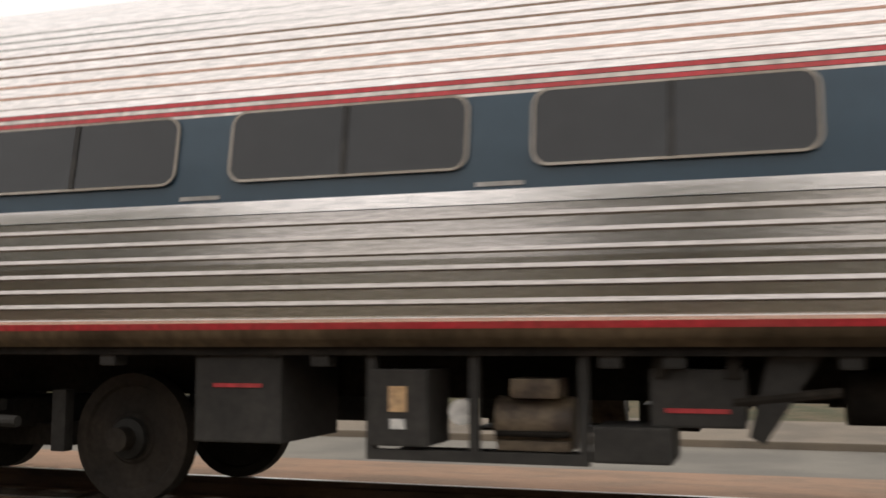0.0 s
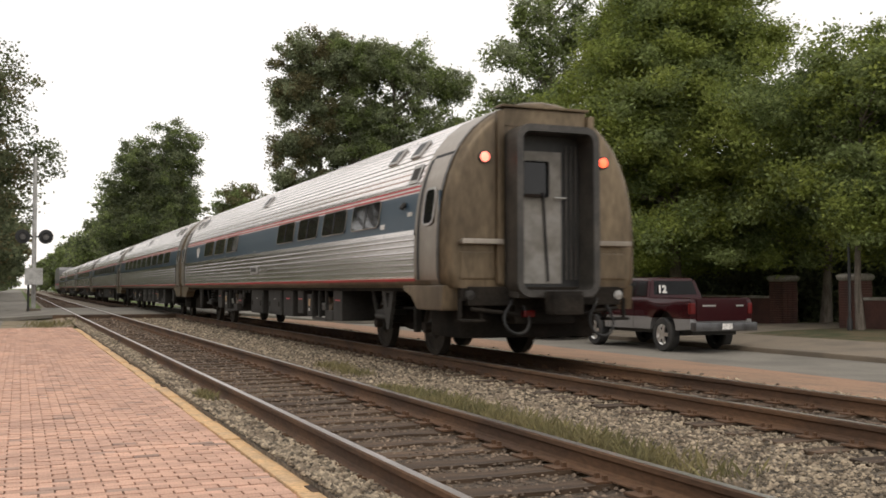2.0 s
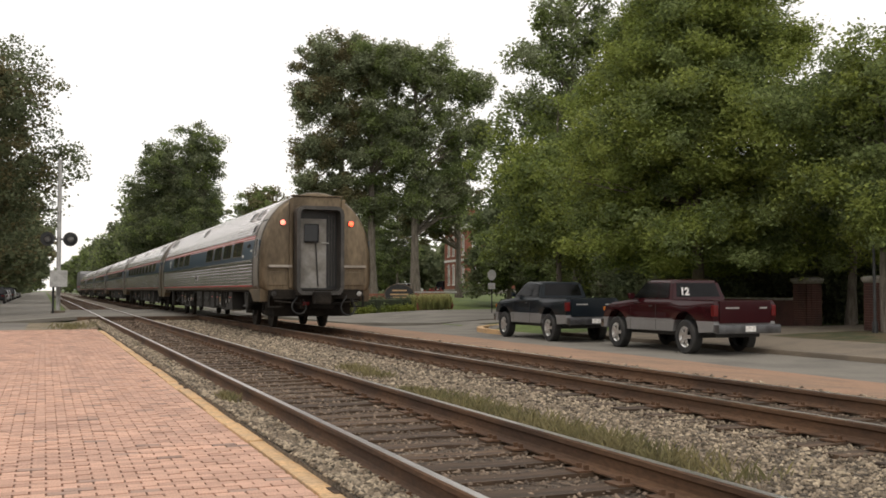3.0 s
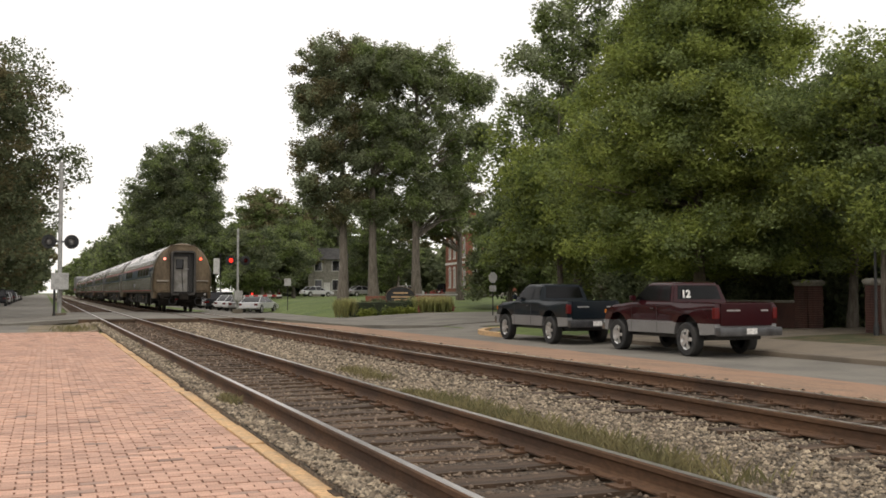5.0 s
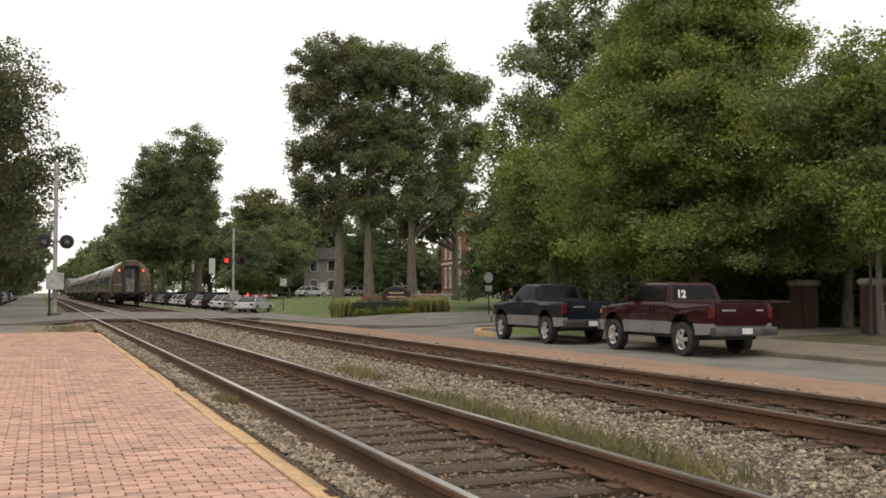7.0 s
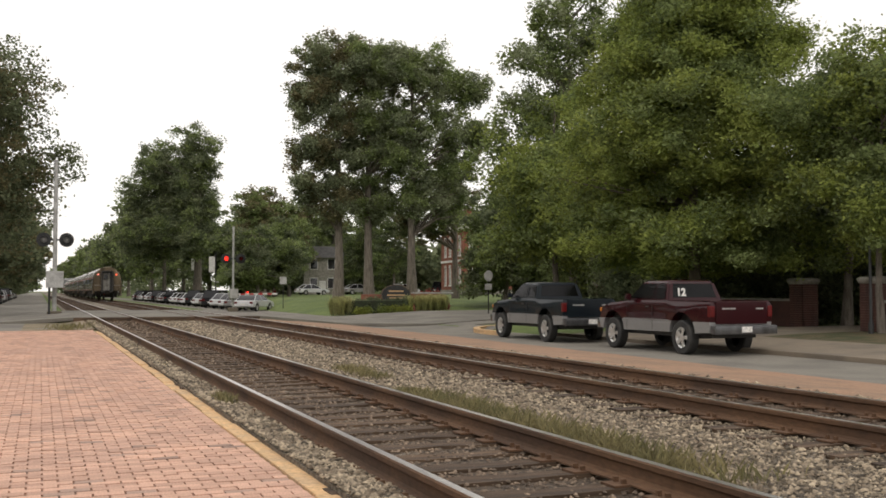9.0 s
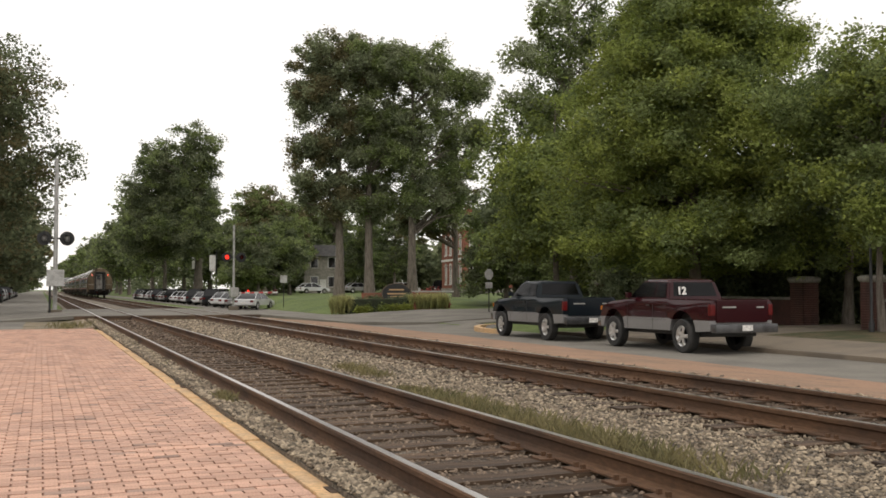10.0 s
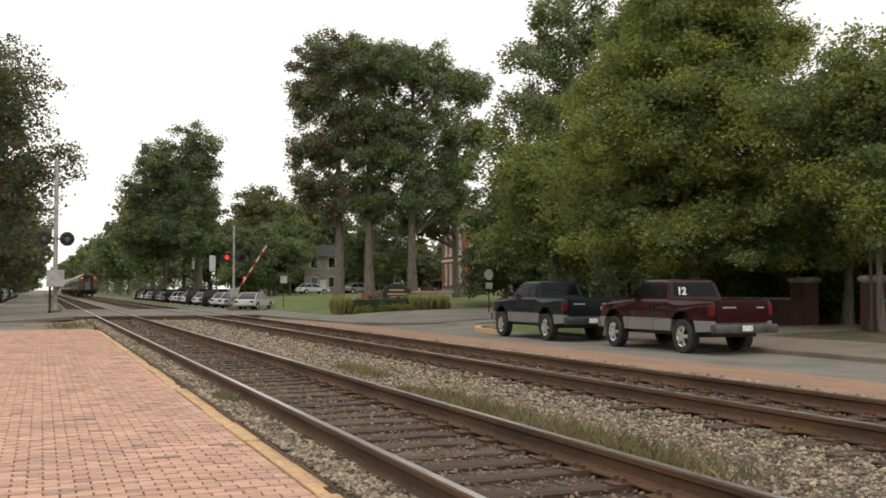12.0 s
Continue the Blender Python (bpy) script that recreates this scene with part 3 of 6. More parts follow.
    part("draft_box", box(-0.5, 0.5, *sorted((y1 + sign * 0.02, y - sign * 0.5)), 0.58, 0.92, 0.05), UNDER, end)
    for s in (-1, 1):
        part("end_step", box(*sorted((s * 1.0, s * 1.38)), *yb(-0.12, 0.1), 0.62, 0.66, 0.01), UNDER, end)
        part("step_hanger", box(*sorted((s * 1.33, s * 1.38)), *yb(-0.05, 0.0), 0.62, 0.95), UNDER, end)
        part("step_hanger", box(*sorted((s * 1.0, s * 1.05)), *yb(-0.05, 0.0), 0.62, 0.95), UNDER, end)
        part("air_pipe", tube((s * 0.45, y1 + sign * 0.04, 0.72), (s * 1.2, y1 + sign * 0.04, 0.80), 0.03, None, 8), UNDER, end)
    part("buffer_beam", box(-1.25, 1.25, *yb(-0.35, 0.05), 0.85, 1.12, 0.02), UNDER, end)
    bm = box(-0.16, 0.16, *yb(-0.2, 0.55), 0.78, 1.0, 0.04)
    box(-0.24, 0.24, *yb(0.42, 0.72), 0.72, 1.06, 0.06, bm)
    part("coupler", bm, UNDER, end)
    return end, y1


def hose(parent, x, y, drop, sign):
    cu = bpy.data.curves.new("hose", "CURVE")
    cu.dimensions, cu.bevel_depth, cu.bevel_resolution = "3D", 0.022, 3
    sp = cu.splines.new("BEZIER")
    pts = [(x, y, 0.95), (x - 0.18, y + sign * 0.12, 0.95 - drop), (x + 0.02, y + sign * 0.16, 0.90 - drop * 1.25), (x + 0.2, y + sign * 0.12, 0.95 - drop), (x + 0.14, y + sign * 0.05, 0.85)]
    sp.bezier_points.add(len(pts) - 1)
    for p, q in zip(sp.bezier_points, pts):
        p.co, p.handle_left_type, p.handle_right_type = q, "AUTO", "AUTO"
    cu.materials.append(RUBBER)
    ob = new("brake_hose", cu)
    ob.parent = parent


def underfloor(parent):
    """Equipment boxes hung under the floor: (y0, y1, depth, inset, top)."""
    boxes = [(17.76, 18.36, 0.58, 0.0, 1.09), (12.1, 13.47, 0.63, 0.0, 1.09), (10.13, 11.47, 0.62, 0.0, 1.09), (9.08, 9.93, 0.63, 0.0, 1.09), (8.25, 8.70, 0.54, 0.02, 1.09), (5.28, 5.87, 0.62, 0.0, 1.09), (15.03, 15.54, 0.32, 0.06, 0.98)]
    for y0, y1, dep, inset, top in boxes:
        for s in (-1, 1):
            x0, x1 = sorted((s * (1.42 - inset), s * 0.55))
            ub = part("equipment_box", box(x0, x1, y0, y1, top - dep, top, 0.015), BOXGREY, parent)
            xf = 1.42 - inset
            if y1 - y0 < 0.9:
                yc = (y0 + y1) / 2
                part("label_strip", box(*sorted((s * (xf + 0.002), s * (xf + 0.006))), yc - 0.17, yc + 0.17, top - 0.24, top - 0.215), STRIPE_RED, ub, "small red warning strip")
            else:
                part("box_door", box(*sorted((s * xf, s * (xf + 0.012))), y0 + 0.05, y1 - 0.05, top - dep + 0.05, top - 0.09, 0.006), BOXGREY, ub)
                for yy in (y0 + 0.2, y1 - 0.2):
                    part("latch", box(*sorted((s * (xf + 0.01), s * (xf + 0.026))), yy - 0.03, yy + 0.03, 0.66, 0.78, 0.006), UNDER, ub)
                part("label_strip", box(*sorted((s * (xf + 0.013), s * (xf + 0.016))), y0 + 0.55, y0 + 0.75, 0.83, 0.845), GALV, ub, "small pale label")
            for yy in (y0 + 0.06, y1 - 0.06):
                part("hanger", box(*sorted((s * (xf - 0.02), s * (xf + 0.03))), yy - 0.035, yy + 0.035, top - 0.05, 1.13, 0.006), UNDER, ub)
    # open frames with machinery and a small switch box
    for yf, yb in ((15.9, 17.17), (6.42, 7.40)):
        for s in (-1, 1):
            mid = yf + 0.5 * (yb - yf)
            bm = bmesh.new()
            for yy in (yf, mid, yb):
                box(*sorted((s * 1.42, s * 1.36)), yy - 0.028, yy + 0.028, 0.44, 1.1, 0, bm)
            box(*sorted((s * 1.42, s * 1.36)), yf, yb, 0.44, 0.50, 0, bm)
            box(*sorted((s * 1.36, s * 0.8)), yf, yb, 0.44, 0.46, 0, bm)
            mf = part("machine_frame", bm, BOXGREY, parent)
            bm = tube((s * 1.12, yf + 0.1, 0.66), (s * 1.12, mid - 0.08, 0.66), 0.15, None, 16)
            box(*sorted((s * 1.3, s * 1.0)), yf + 0.16, mid - 0.18, 0.80, 0.92, 0.03, bm)
            box(*sorted((s * 1.28, s * 1.02)), yf + 0.1, mid - 0.1, 0.50, 0.56, 0.01, bm)
            part("compressor", bm, MACHINE, mf, "oily tan compressor", True)
            part("valve_cover", tube((s * 1.34, mid + 0.1, 0.72), (s * 1.2, mid + 0.1, 0.72), 0.075, None, 16), WHITE_TRIM, mf)
            part("oil_pipe", tube((s * 1.3, yf + 0.1, 0.60), (s * 1.3, mid - 0.1, 0.60), 0.018, None, 8), UNDER, mf)
            ys = yb - 0.36 if yb > 10 else yb
            sw = part("switch_box", box(*sorted((s * 1.435, s * 1.0)), ys, ys + 0.36, 0.52, 0.97, 0.012), BOXGREY, parent)
            part("sticker", box(*sorted((s * 1.437, s * 1.441)), ys + 0.13, ys + 0.24, 0.72, 0.87), KERB_YELLOW, sw, "small tan notice")
            part("sticker", box(*sorted((s * 1.437, s * 1.441)), ys + 0.14, ys + 0.23, 0.62, 0.68), WHITE_TRIM, sw, "small white notice")
            part("tray", box(*sorted((s * 1.42, s * 0.9)), yf - 0.48, yf - 0.04, 0.46, 0.66, 0.015), BOXGREY, parent)
    for s in (-1, 1):
        bm = prism([(14.62, 1.08), (14.90, 1.08), (15.02, 0.62), (14.94, 0.58)], *sorted((s * 1.30, s * 1.36)))
        part("strut", bm, BOXGREY, parent)
        part("pipe", tube((s * 1.34, 15.1, 0.80), (s * 1.34, 14.55, 0.86), 0.03, None, 8), UNDER, parent)
        part("air_tank", tube((s * 0.9, 13.75, 0.82), (s * 0.9, 14.5, 0.82), 0.16, None, 18), UNDER, parent, "", True)
        for yy in (13.7, 14.1, 14.5, 15.4, 15.75, 17.5, 19.0):
            part("lug", box(*sorted((s * 1.44, s * 1.30)), yy - 0.06, yy + 0.06, 0.98, 1.10, 0.015), BOXGREY, parent)
    part("centre_sill", box(-0.35, 0.35, 0.4, CAR_L - 0.4, 0.75, 1.1), UNDER, parent)
    part("floor_pan", box(-1.46, 1.46, 0.2, CAR_L - 0.2, 1.05, 1.12), UNDER, parent)


def vestibule(parent, y0, y1):
    """Smooth door end of the body with a recessed side door on each side."""
    part("vestibule_skin", shell(y0, y1, smooth_profile(1.10, 3.865, 0.06)), STEEL_SMOOTH, parent, "", True)
    a, b = (0.06, 0.72) if y0 < 1 else (CAR_L - 0.72, CAR_L - 0.06)
    for s in (-1, 1):
        line = [(x + 0.006, z) for x, z in smooth_profile(1.22, 3.04, 0.06)]
        bm = bmesh.new()
        for (x0, z0), (x1, z1) in zip(line, line[1:]):
            vs = [bm.verts.new((s * x, yy, z)) for x, yy, z in ((x0, a, z0), (x0, b, z0), (x1, b, z1), (x1, a, z1))]
            bm.faces.new(vs)
        bmesh.ops.remove_doubles(bm, verts=bm.verts, dist=0.001)
        bmesh.ops.solidify(bm, geom=bm.faces[:], thickness=0.004)
        bmesh.ops.recalc_face_normals(bm, faces=bm.faces)
        d = part("side_door", bm, STEEL_SMOOTH, parent, "smooth stainless side door", True)
        zc, hh, ww = 2.29, 0.50, 0.36
        lean = math.atan2(body_x(zc - hh / 2) - body_x(zc + hh / 2), hh)
        m = Matrix.Translation((s * (body_x(zc) + 0.012), (a + b) / 2, zc)) @ Matrix.Rotation(-s * lean, 4, "Y")
        if s > 0:
            m = m @ Matrix.Rotation(math.pi, 4, "Z")
        part("door_pane", slab(ww, hh, 0.09, 0.0, -0.012), GLASS, d, "", False, m)
        part("door_pane_frame", ring_frame(ww, hh, 0.09, 0.03, 0.018), GALV, d, "", True, m)
        # dark rubber seam round the door; its wide strip paints the recess shade
        bm = bmesh.new()
        for yy, wide in ((a - 0.03, 0.02), (b + 0.005, 0.11)) if y0 < 1 else ((a - 0.115, 0.11), (b + 0.005, 0.02)):
            for (x0, z0), (x1, z1) in zip(line, line[1:]):
                vs = [bm.verts.new((s * (x + 0.006), yv, z)) for x, yv, z in ((x0, yy, z0), (x0, yy + wide, z0), (x1, yy + wide, z1), (x1, yy, z1))]
                bm.faces.new(vs)
        x0, z0 = line[-1]
        vs = [bm.verts.new((s * (x + 0.006), yv, z)) for x, yv, z in ((x0, a - 0.03, z0), (x0, b + 0.03, z0), (x0 - 0.03, b + 0.03, z0 + 0.05), (x0 - 0.03, a - 0.03, z0 + 0.05))]
        bm.faces.new(vs)
        bmesh.ops.recalc_face_normals(bm, faces=bm.faces)
        part("door_seal", bm, RUBBER, d)
        out = [(-0.1, 1.14), (1.55, 1.14), (1.5, 1.06), (1.2, 0.98), (0.98, 0.82), (0.9, 0.78), (-0.06, 0.78)]
        if y0 > 1:
            out = [(CAR_L - p, q) for p, q in out]
        part("step_well", prism(out, *sorted((s * 1.30, s * 1.575)), None, 0.02), STEEL_DIRTY, parent, "brown-stained skirt below the side door")
        part("band_end", box(*sorted((s * 1.555, s * 1.592)), *sorted((a - 0.05, a - 0.02) if y0 < 1 else (b + 0.02, b + 0.05)), 2.0, 2.5), BAND_BLUE, parent)


def passenger_car(name, label, windows, lit=False):
    car = root(name, label=label, category="railway car", group="cars of the train")
    v = 0.96
    a, b = v, CAR_L - v
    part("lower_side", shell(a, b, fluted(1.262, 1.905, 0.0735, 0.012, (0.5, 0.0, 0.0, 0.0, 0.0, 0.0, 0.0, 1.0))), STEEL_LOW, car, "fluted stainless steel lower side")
    part("roof", shell(a, b, fluted(2.72, 3.866, 0.082, 0.012, (0, 0.05, 0.08, 0.1, 0.08, 0.05, 0, -1))), STEEL, car, "fluted stainless steel roof", True)
    part("belt_rail", shell(a, b, [(x + 0.016, z) for x, z in smooth_profile(1.90, 1.985, 0.02)]), STEEL, car, "bright smooth belt rail", True)
    part("sill", shell(a - 0.6, b + 0.6, smooth_profile(1.10, 1.215, 0.03)), STEEL_DIRTY, car, "", True)
    part("lower_red_stripe", shell(a, b, [(x + 0.004, z) for x, z in smooth_profile(1.20, 1.245, 0.02)]), STRIPE_RED, car, "thin red stripe")
    part("lower_silver_strip", shell(a, b, [(x + 0.002, z) for x, z in smooth_profile(1.24, 1.28, 0.02)]), STEEL, car)
    part("blue_band", shell(a, b, smooth_profile(1.98, 2.548, 0.04)), BAND_BLUE, car, "dark blue window band", True)
    for z0, z1, mat, nm in ((2.545, 2.57, STRIPE_WHITE, "white_stripe"), (2.57, 2.60, STRIPE_RED, "red_stripe"), (2.60, 2.63, STRIPE_WHITE, "white_stripe"), (2.63, 2.662, STRIPE_RED, "red_stripe"), (2.662, 2.72, STRIPE_WHITE, "letter_board")):
        part(nm, shell(a, b, [(x + 0.002, z) for x, z in smooth_profile(z0, z1, 0.012)]), mat if nm != "letter_board" else STEEL, car)
    part("gutter", shell(a, b, [(x + 0.012, z) for x, z in smooth_profile(2.715, 2.735, 0.008)]), STEEL, car)
    for y0, y1 in windows:
        side_window(car, y0, y1)
    vestibule(car, 0.0, v)
    vestibule(car, b, CAR_L)
    for y in (1.78, 2.84, CAR_L - 2.84, CAR_L - 1.78, 12.55):
        for s in (-1, 1):
            x, z = s * 1.17, 3.31
            m = Matrix.Translation((x, y, z)) @ Matrix.Rotation(s * radians(52), 4, "Y")
            ht = part("roof_vent", box(-0.17, 0.17, -0.2, 0.2, -0.005, 0.03, 0.01), GALV, car, "", False, m)
            part("vent_mesh", box(-0.12, 0.12, -0.14, 0.14, 0.0305, 0.036), BLACK, ht)
    underfloor(car)
    for y in (3.32, 20.45):
        truck_frame(car, y)
    bracket(car, 2.63)
    bracket(car, 21.5)
    back, y1 = end_wall(car, 0.0, -1)
    front, y2 = end_wall(car, CAR_L, 1)
    for s in (-1, 1):
        mat = (PINK_ON if s < 0 else RED_ON) if lit else REDLENS
        part("marker_lamp", lathe([(0.074, y1 - 0.02), (0.074, y1 - 0.035), (0.05, y1 - 0.055), (0.0005, y1 - 0.06)], "Y", 18, None, (s * 0.98, 0, 2.98)), mat, back, "glowing red marker lamp" if lit else "", True)
    if lit:
        hose(back, 0.85, y1 - 0.05, 0.40, -1)
        hose(back, -0.55, y1 - 0.05, 0.36, -1)
        part("red_valve", box(-0.42, -0.25, y1 - 0.16, y1 - 0.05, 0.68, 0.78, 0.02), REDLENS, back)
        part("number_plate", box(-1.628, -1.612, 11.9, 12.62, 1.46, 1.65, 0.004), GALV, car)
        for i in range(5):
            part("number_bar", box(-1.632, -1.629, 11.97 + i * 0.125, 12.05 + i * 0.125, 1.50, 1.61), BOXGREY, car)
        part("side_hook", tube((-1.56, 1.47, 2.42), (-1.63, 1.47, 2.33), 0.04), BOXGREY, car)
        part("label_plate", box(-1.60, -1.575, 1.12, 1.27, 2.20, 2.26), WHITE_TRIM, car, "small pale label")
        part("label_plate", box(-1.603, -1.588, 2.36, 2.54, 2.06, 2.14), WHITE_TRIM, car, "small pale label")
        for yy in (16.33, 18.25, 12.3):
            part("lettering_bar", box(-(body_x(2.02) + 0.006), -(body_x(2.02) + 0.002), yy - 0.14, yy + 0.14, 2.005, 2.03), GALV, car)
        part("access_plate", box(-0.16, 0.16, -0.2, 0.2, -0.002, 0.012, 0.004), GALV, car, "", False, Matrix.Translation((-(body_x(2.86) + 0.01), 1.3, 2.86)) @ Matrix.Rotation(radians(-68), 4, "Y"))
        part("access_grille", box(-0.10, 0.10, -0.13, 0.13, 0.0125, 0.02), BOXGREY, car, "", False, Matrix.Translation((-(body_x(2.86) + 0.01), 1.3, 2.86)) @ Matrix.Rotation(radians(-68), 4, "Y"))
        # swept arrow emblem in plain white shapes
        bm = bmesh.new()
        for i in range(3):
            vs = [bm.verts.new((-(body_x(z) + 0.006), yy, z)) for yy, z in ((21.75 - 0.26 * i, 2.46 - 0.05 * abs(i - 1)), (21.56 - 0.26 * i, 2.47 - 0.05 * abs(i - 1)), (21.30 - 0.06 * i, 2.12), (21.36 - 0.06 * i, 2.12))]
            bm.faces.new(vs)
        part("emblem", bm, STRIPE_WHITE, car, "plain white emblem shape")
    return car


CAFE_WINDOWS = [(2.65 + 1.91 * i, 4.16 + 1.91 * i) for i in range(4)] + [(14.62 + 1.91 * i, 16.13 + 1.91 * i) for i in range(3)]
COACH_WINDOWS = [(2.8 + 2.1 * i, 4.4 + 2.1 * i) for i in range(9)]
TRAIN = [passenger_car("cafe_car", "stainless steel cafe car with blue band, last of the train", CAFE_WINDOWS, True)]
coach = passenger_car("coach", "fluted stainless steel coach with blue window band", COACH_WINDOWS)
TRAIN.append(coach)
for i in range(4):
    TRAIN.append(copy_thing(coach, Matrix()))


def locomotive():
    lo = root("locomotive", label="boxy grey diesel locomotive at the head of the train", category="locomotive", group="cars of the train")
    part("hull", prism([(0.6, 1.2), (0.6, 3.9), (1.0, 4.3), (17.5, 4.3), (19.6, 3.2), (20.2, 2.4), (20.2, 1.0), (0.6, 1.0)], -1.52, 1.52, None, 0.12), SILVER, lo, "silver hull", True)
    part("red_stripe", box(-1.535, 1.535, 0.7, 17.0, 1.6, 1.8), STRIPE_RED, lo)
    part("blue_stripe", box(-1.532, 1.532, 0.7, 17.0, 1.85, 2.3), BAND_BLUE, lo)
    part("fuel_tank", box(-1.3, 1.3, 7.5, 12.5, 0.3, 1.0, 0.1), UNDER, lo)
    for y in (4.0, 16.0):
        truck_frame(lo, y)
    part("roof_fan", lathe([(0.6, 4.28), (0.6, 4.4), (0.5, 4.42)], "Z", 20, None, (0, 4, 0)), BOXGREY, lo)
    return lo


LOCO = locomotive()
TRAIN.append(LOCO)


# ---- trees
def leaves(name, centres, spread, count, size, mat, parent, seed, flat=0.6, long=1.5):
    """A crown of small single leaves, grown in clumps round the given centres."""
    rng = np.random.default_rng(seed)
    c = np.array(centres)
    pick = rng.integers(0, len(c), count)
    u = rng.normal(size=(count, 3))
    u /= np.linalg.norm(u, axis=1, keepdims=True)
    rad = rng.random(count) ** 0.45 * (1 + 0.8 * rng.random(count) ** 3)
    p = c[pick, :3] + u * rad[:, None] * (c[pick, 3] * spread)[:, None] * np.array([1, 1, flat])
    a = rng.normal(size=(count, 3)) * np.array([1, 1, 0.6])
    a /= np.linalg.norm(a, axis=1, keepdims=True)
    b = np.cross(a, rng.normal(size=(count, 3)))
    b /= np.linalg.norm(b, axis=1, keepdims=True)
    s = size * (0.6 + 0.8 * rng.random(count))[:, None]
    q = np.stack([p - a * s * long / 2, p + b * s / 2, p + a * s * long / 2, p - b * s / 2], 1).reshape(-1, 3)
    me = bpy.data.meshes.new(name)
    me.vertices.add(4 * count)
    me.vertices.foreach_set("co", q.astype(np.float32).ravel())
    me.loops.add(4 * count)
    me.loops.foreach_set("vertex_index", np.arange(4 * count, dtype=np.int32))
    me.polygons.add(count)
    me.polygons.foreach_set("loop_start", np.arange(0, 4 * count, 4, dtype=np.int32))
    me.update(calc_edges=True)
    me.materials.append(mat)
    ob = new(name, me)
    ob.parent = parent
    return ob


def tree(x, y, height, blobs, mat, seed, label, count=12000, size=0.3, trunk=0.3, lean=0.0, clump=1.0, per=26, flat=0.6, spread=1.0, z=None, fork=0.3, long=1.5, conic=False, lobes=13):
    """Blobs are (dx, dy, z, rx, ry, rz) of the crown in metres from the foot."""
    x, y = site(x, y)
    rng = np.random.default_rng(seed)
    gz = (ground_z(x, y) if z is None else z) - 0.1
    th = root("tree", pose(x, y, gz), label=label, category="tree")
    centres = []
    if conic:
        for dx, dy, bz, rx, ry, rz in blobs:
            for b in range(9):
                az, ln = rng.random() * 6.283, rx * (0.55 + 0.6 * rng.random())
                zz = bz + rng.normal(0, 0.5)
                droop = 0.5 + 0.6 * rng.random()
                for f in np.linspace(0.35, 1.0, 3 + int(ln * 1.1)):
                    side = rng.normal(0, 0.2) * ln
                    centres.append((math.cos(az) * ln * f - math.sin(az) * side, math.sin(az) * ln * f + math.cos(az) * side, max(2.45, zz + 0.5 * f - droop * f * f + rng.normal(0, 0.18)), clump * (0.5 + 0.5 * rng.random())))
    elif lobes:
        split = []
        for dx, dy, bz, rx, ry, rz in blobs:
            for _ in range(lobes):
                u = rng.normal(size=3)
                u /= np.linalg.norm(u)
                k = 0.36 + 0.2 * rng.random()
                r = 0.92 - 0.35 * rng.random()
                split.append((dx + u[0] * rx * r, dy + u[1] * ry * r, bz + u[2] * rz * r, rx * k, ry * k, rz * k * 0.9))
            split.append((dx, dy, bz, rx * 0.66, ry * 0.66, rz * 0.66))
        blobs = split
    for dx, dy, bz, rx, ry, rz in ([] if conic else blobs):
        n = max(3, int(per * rx * ry * rz / 9))
        for _ in range(n):
            u = rng.normal(size=3)
            u /= np.linalg.norm(u)
            r = (0.25 + 0.75 * rng.random()) ** 0.6
            px, py, pz = dx + u[0] * rx * r, dy + u[1] * ry * r, bz + u[2] * rz * r
            centres.append((px, py, max(1.2, pz), clump * (0.45 + 0.6 * rng.random())))
    bm = bmesh.new()
    top = max(b[2] + 0.5 * b[5] for b in blobs)
    knots = []
    steps = 7
    for i in range(steps + 1):
        f = i / steps
        knots.append(Vector((lean * f * f * 2 + 0.12 * math.sin(seed + 3 * f) * (f > 0), 0.12 * math.cos(seed * 2 + 4 * f) * (f > 0), top * f)))
    for i in range(steps):
        r0, r1 = (trunk * (1 - 0.88 * (j / steps)) * (1.35 if j == 0 else 1) for j in (i, i + 1))
        tube(knots[i], knots[i + 1], r0, r1, 10, bm)
    part("trunk", bm, BARK, th, "", True)
    bm = bmesh.new()
    for k in rng.permutation(len(centres))[:46]:
        cx, cy, cz, cr = centres[k]
        f = min(0.95, max(fork, (cz - 0.35 * math.hypot(cx, cy)) / top - 0.05))
        i = min(steps - 1, int(f * steps))
        s = knots[i].lerp(knots[i + 1], f * steps - i)
        e = Vector((cx, cy, cz))
        m = s.lerp(e, 0.5) + Vector((0, 0, -0.05 if conic else 0.12 * (e - s).length))
        r = trunk * 0.32 * (1 - 0.75 * f) + 0.02
        tube(s, m, r, r * 0.6, 6, bm)
        tube(m, e, r * 0.6, r * 0.15, 5, bm)
    tagged(part("branching", bm, BARK, th), kind="stuff")
    mats = mat if isinstance(mat, (list, tuple)) else [mat]
    order = rng.permutation(len(centres))
    for j, mm in enumerate(mats):
        sub = [centres[k] for k in order[j::len(mats)]]
        leaves("crown", sub, spread, count // len(mats), size, mm, th, seed * 7 + j, flat, long)
    return th


# big layered tree over the pickups, with sweeping level branches
def big_radius(z):
    return lerp_table(z, [(2.4, 4.4), (4.0, 5.5), (6.0, 5.5), (8.5, 4.9), (11.0, 4.1), (13.0, 3.2), (15.0, 2.0), (16.5, 0.9)])


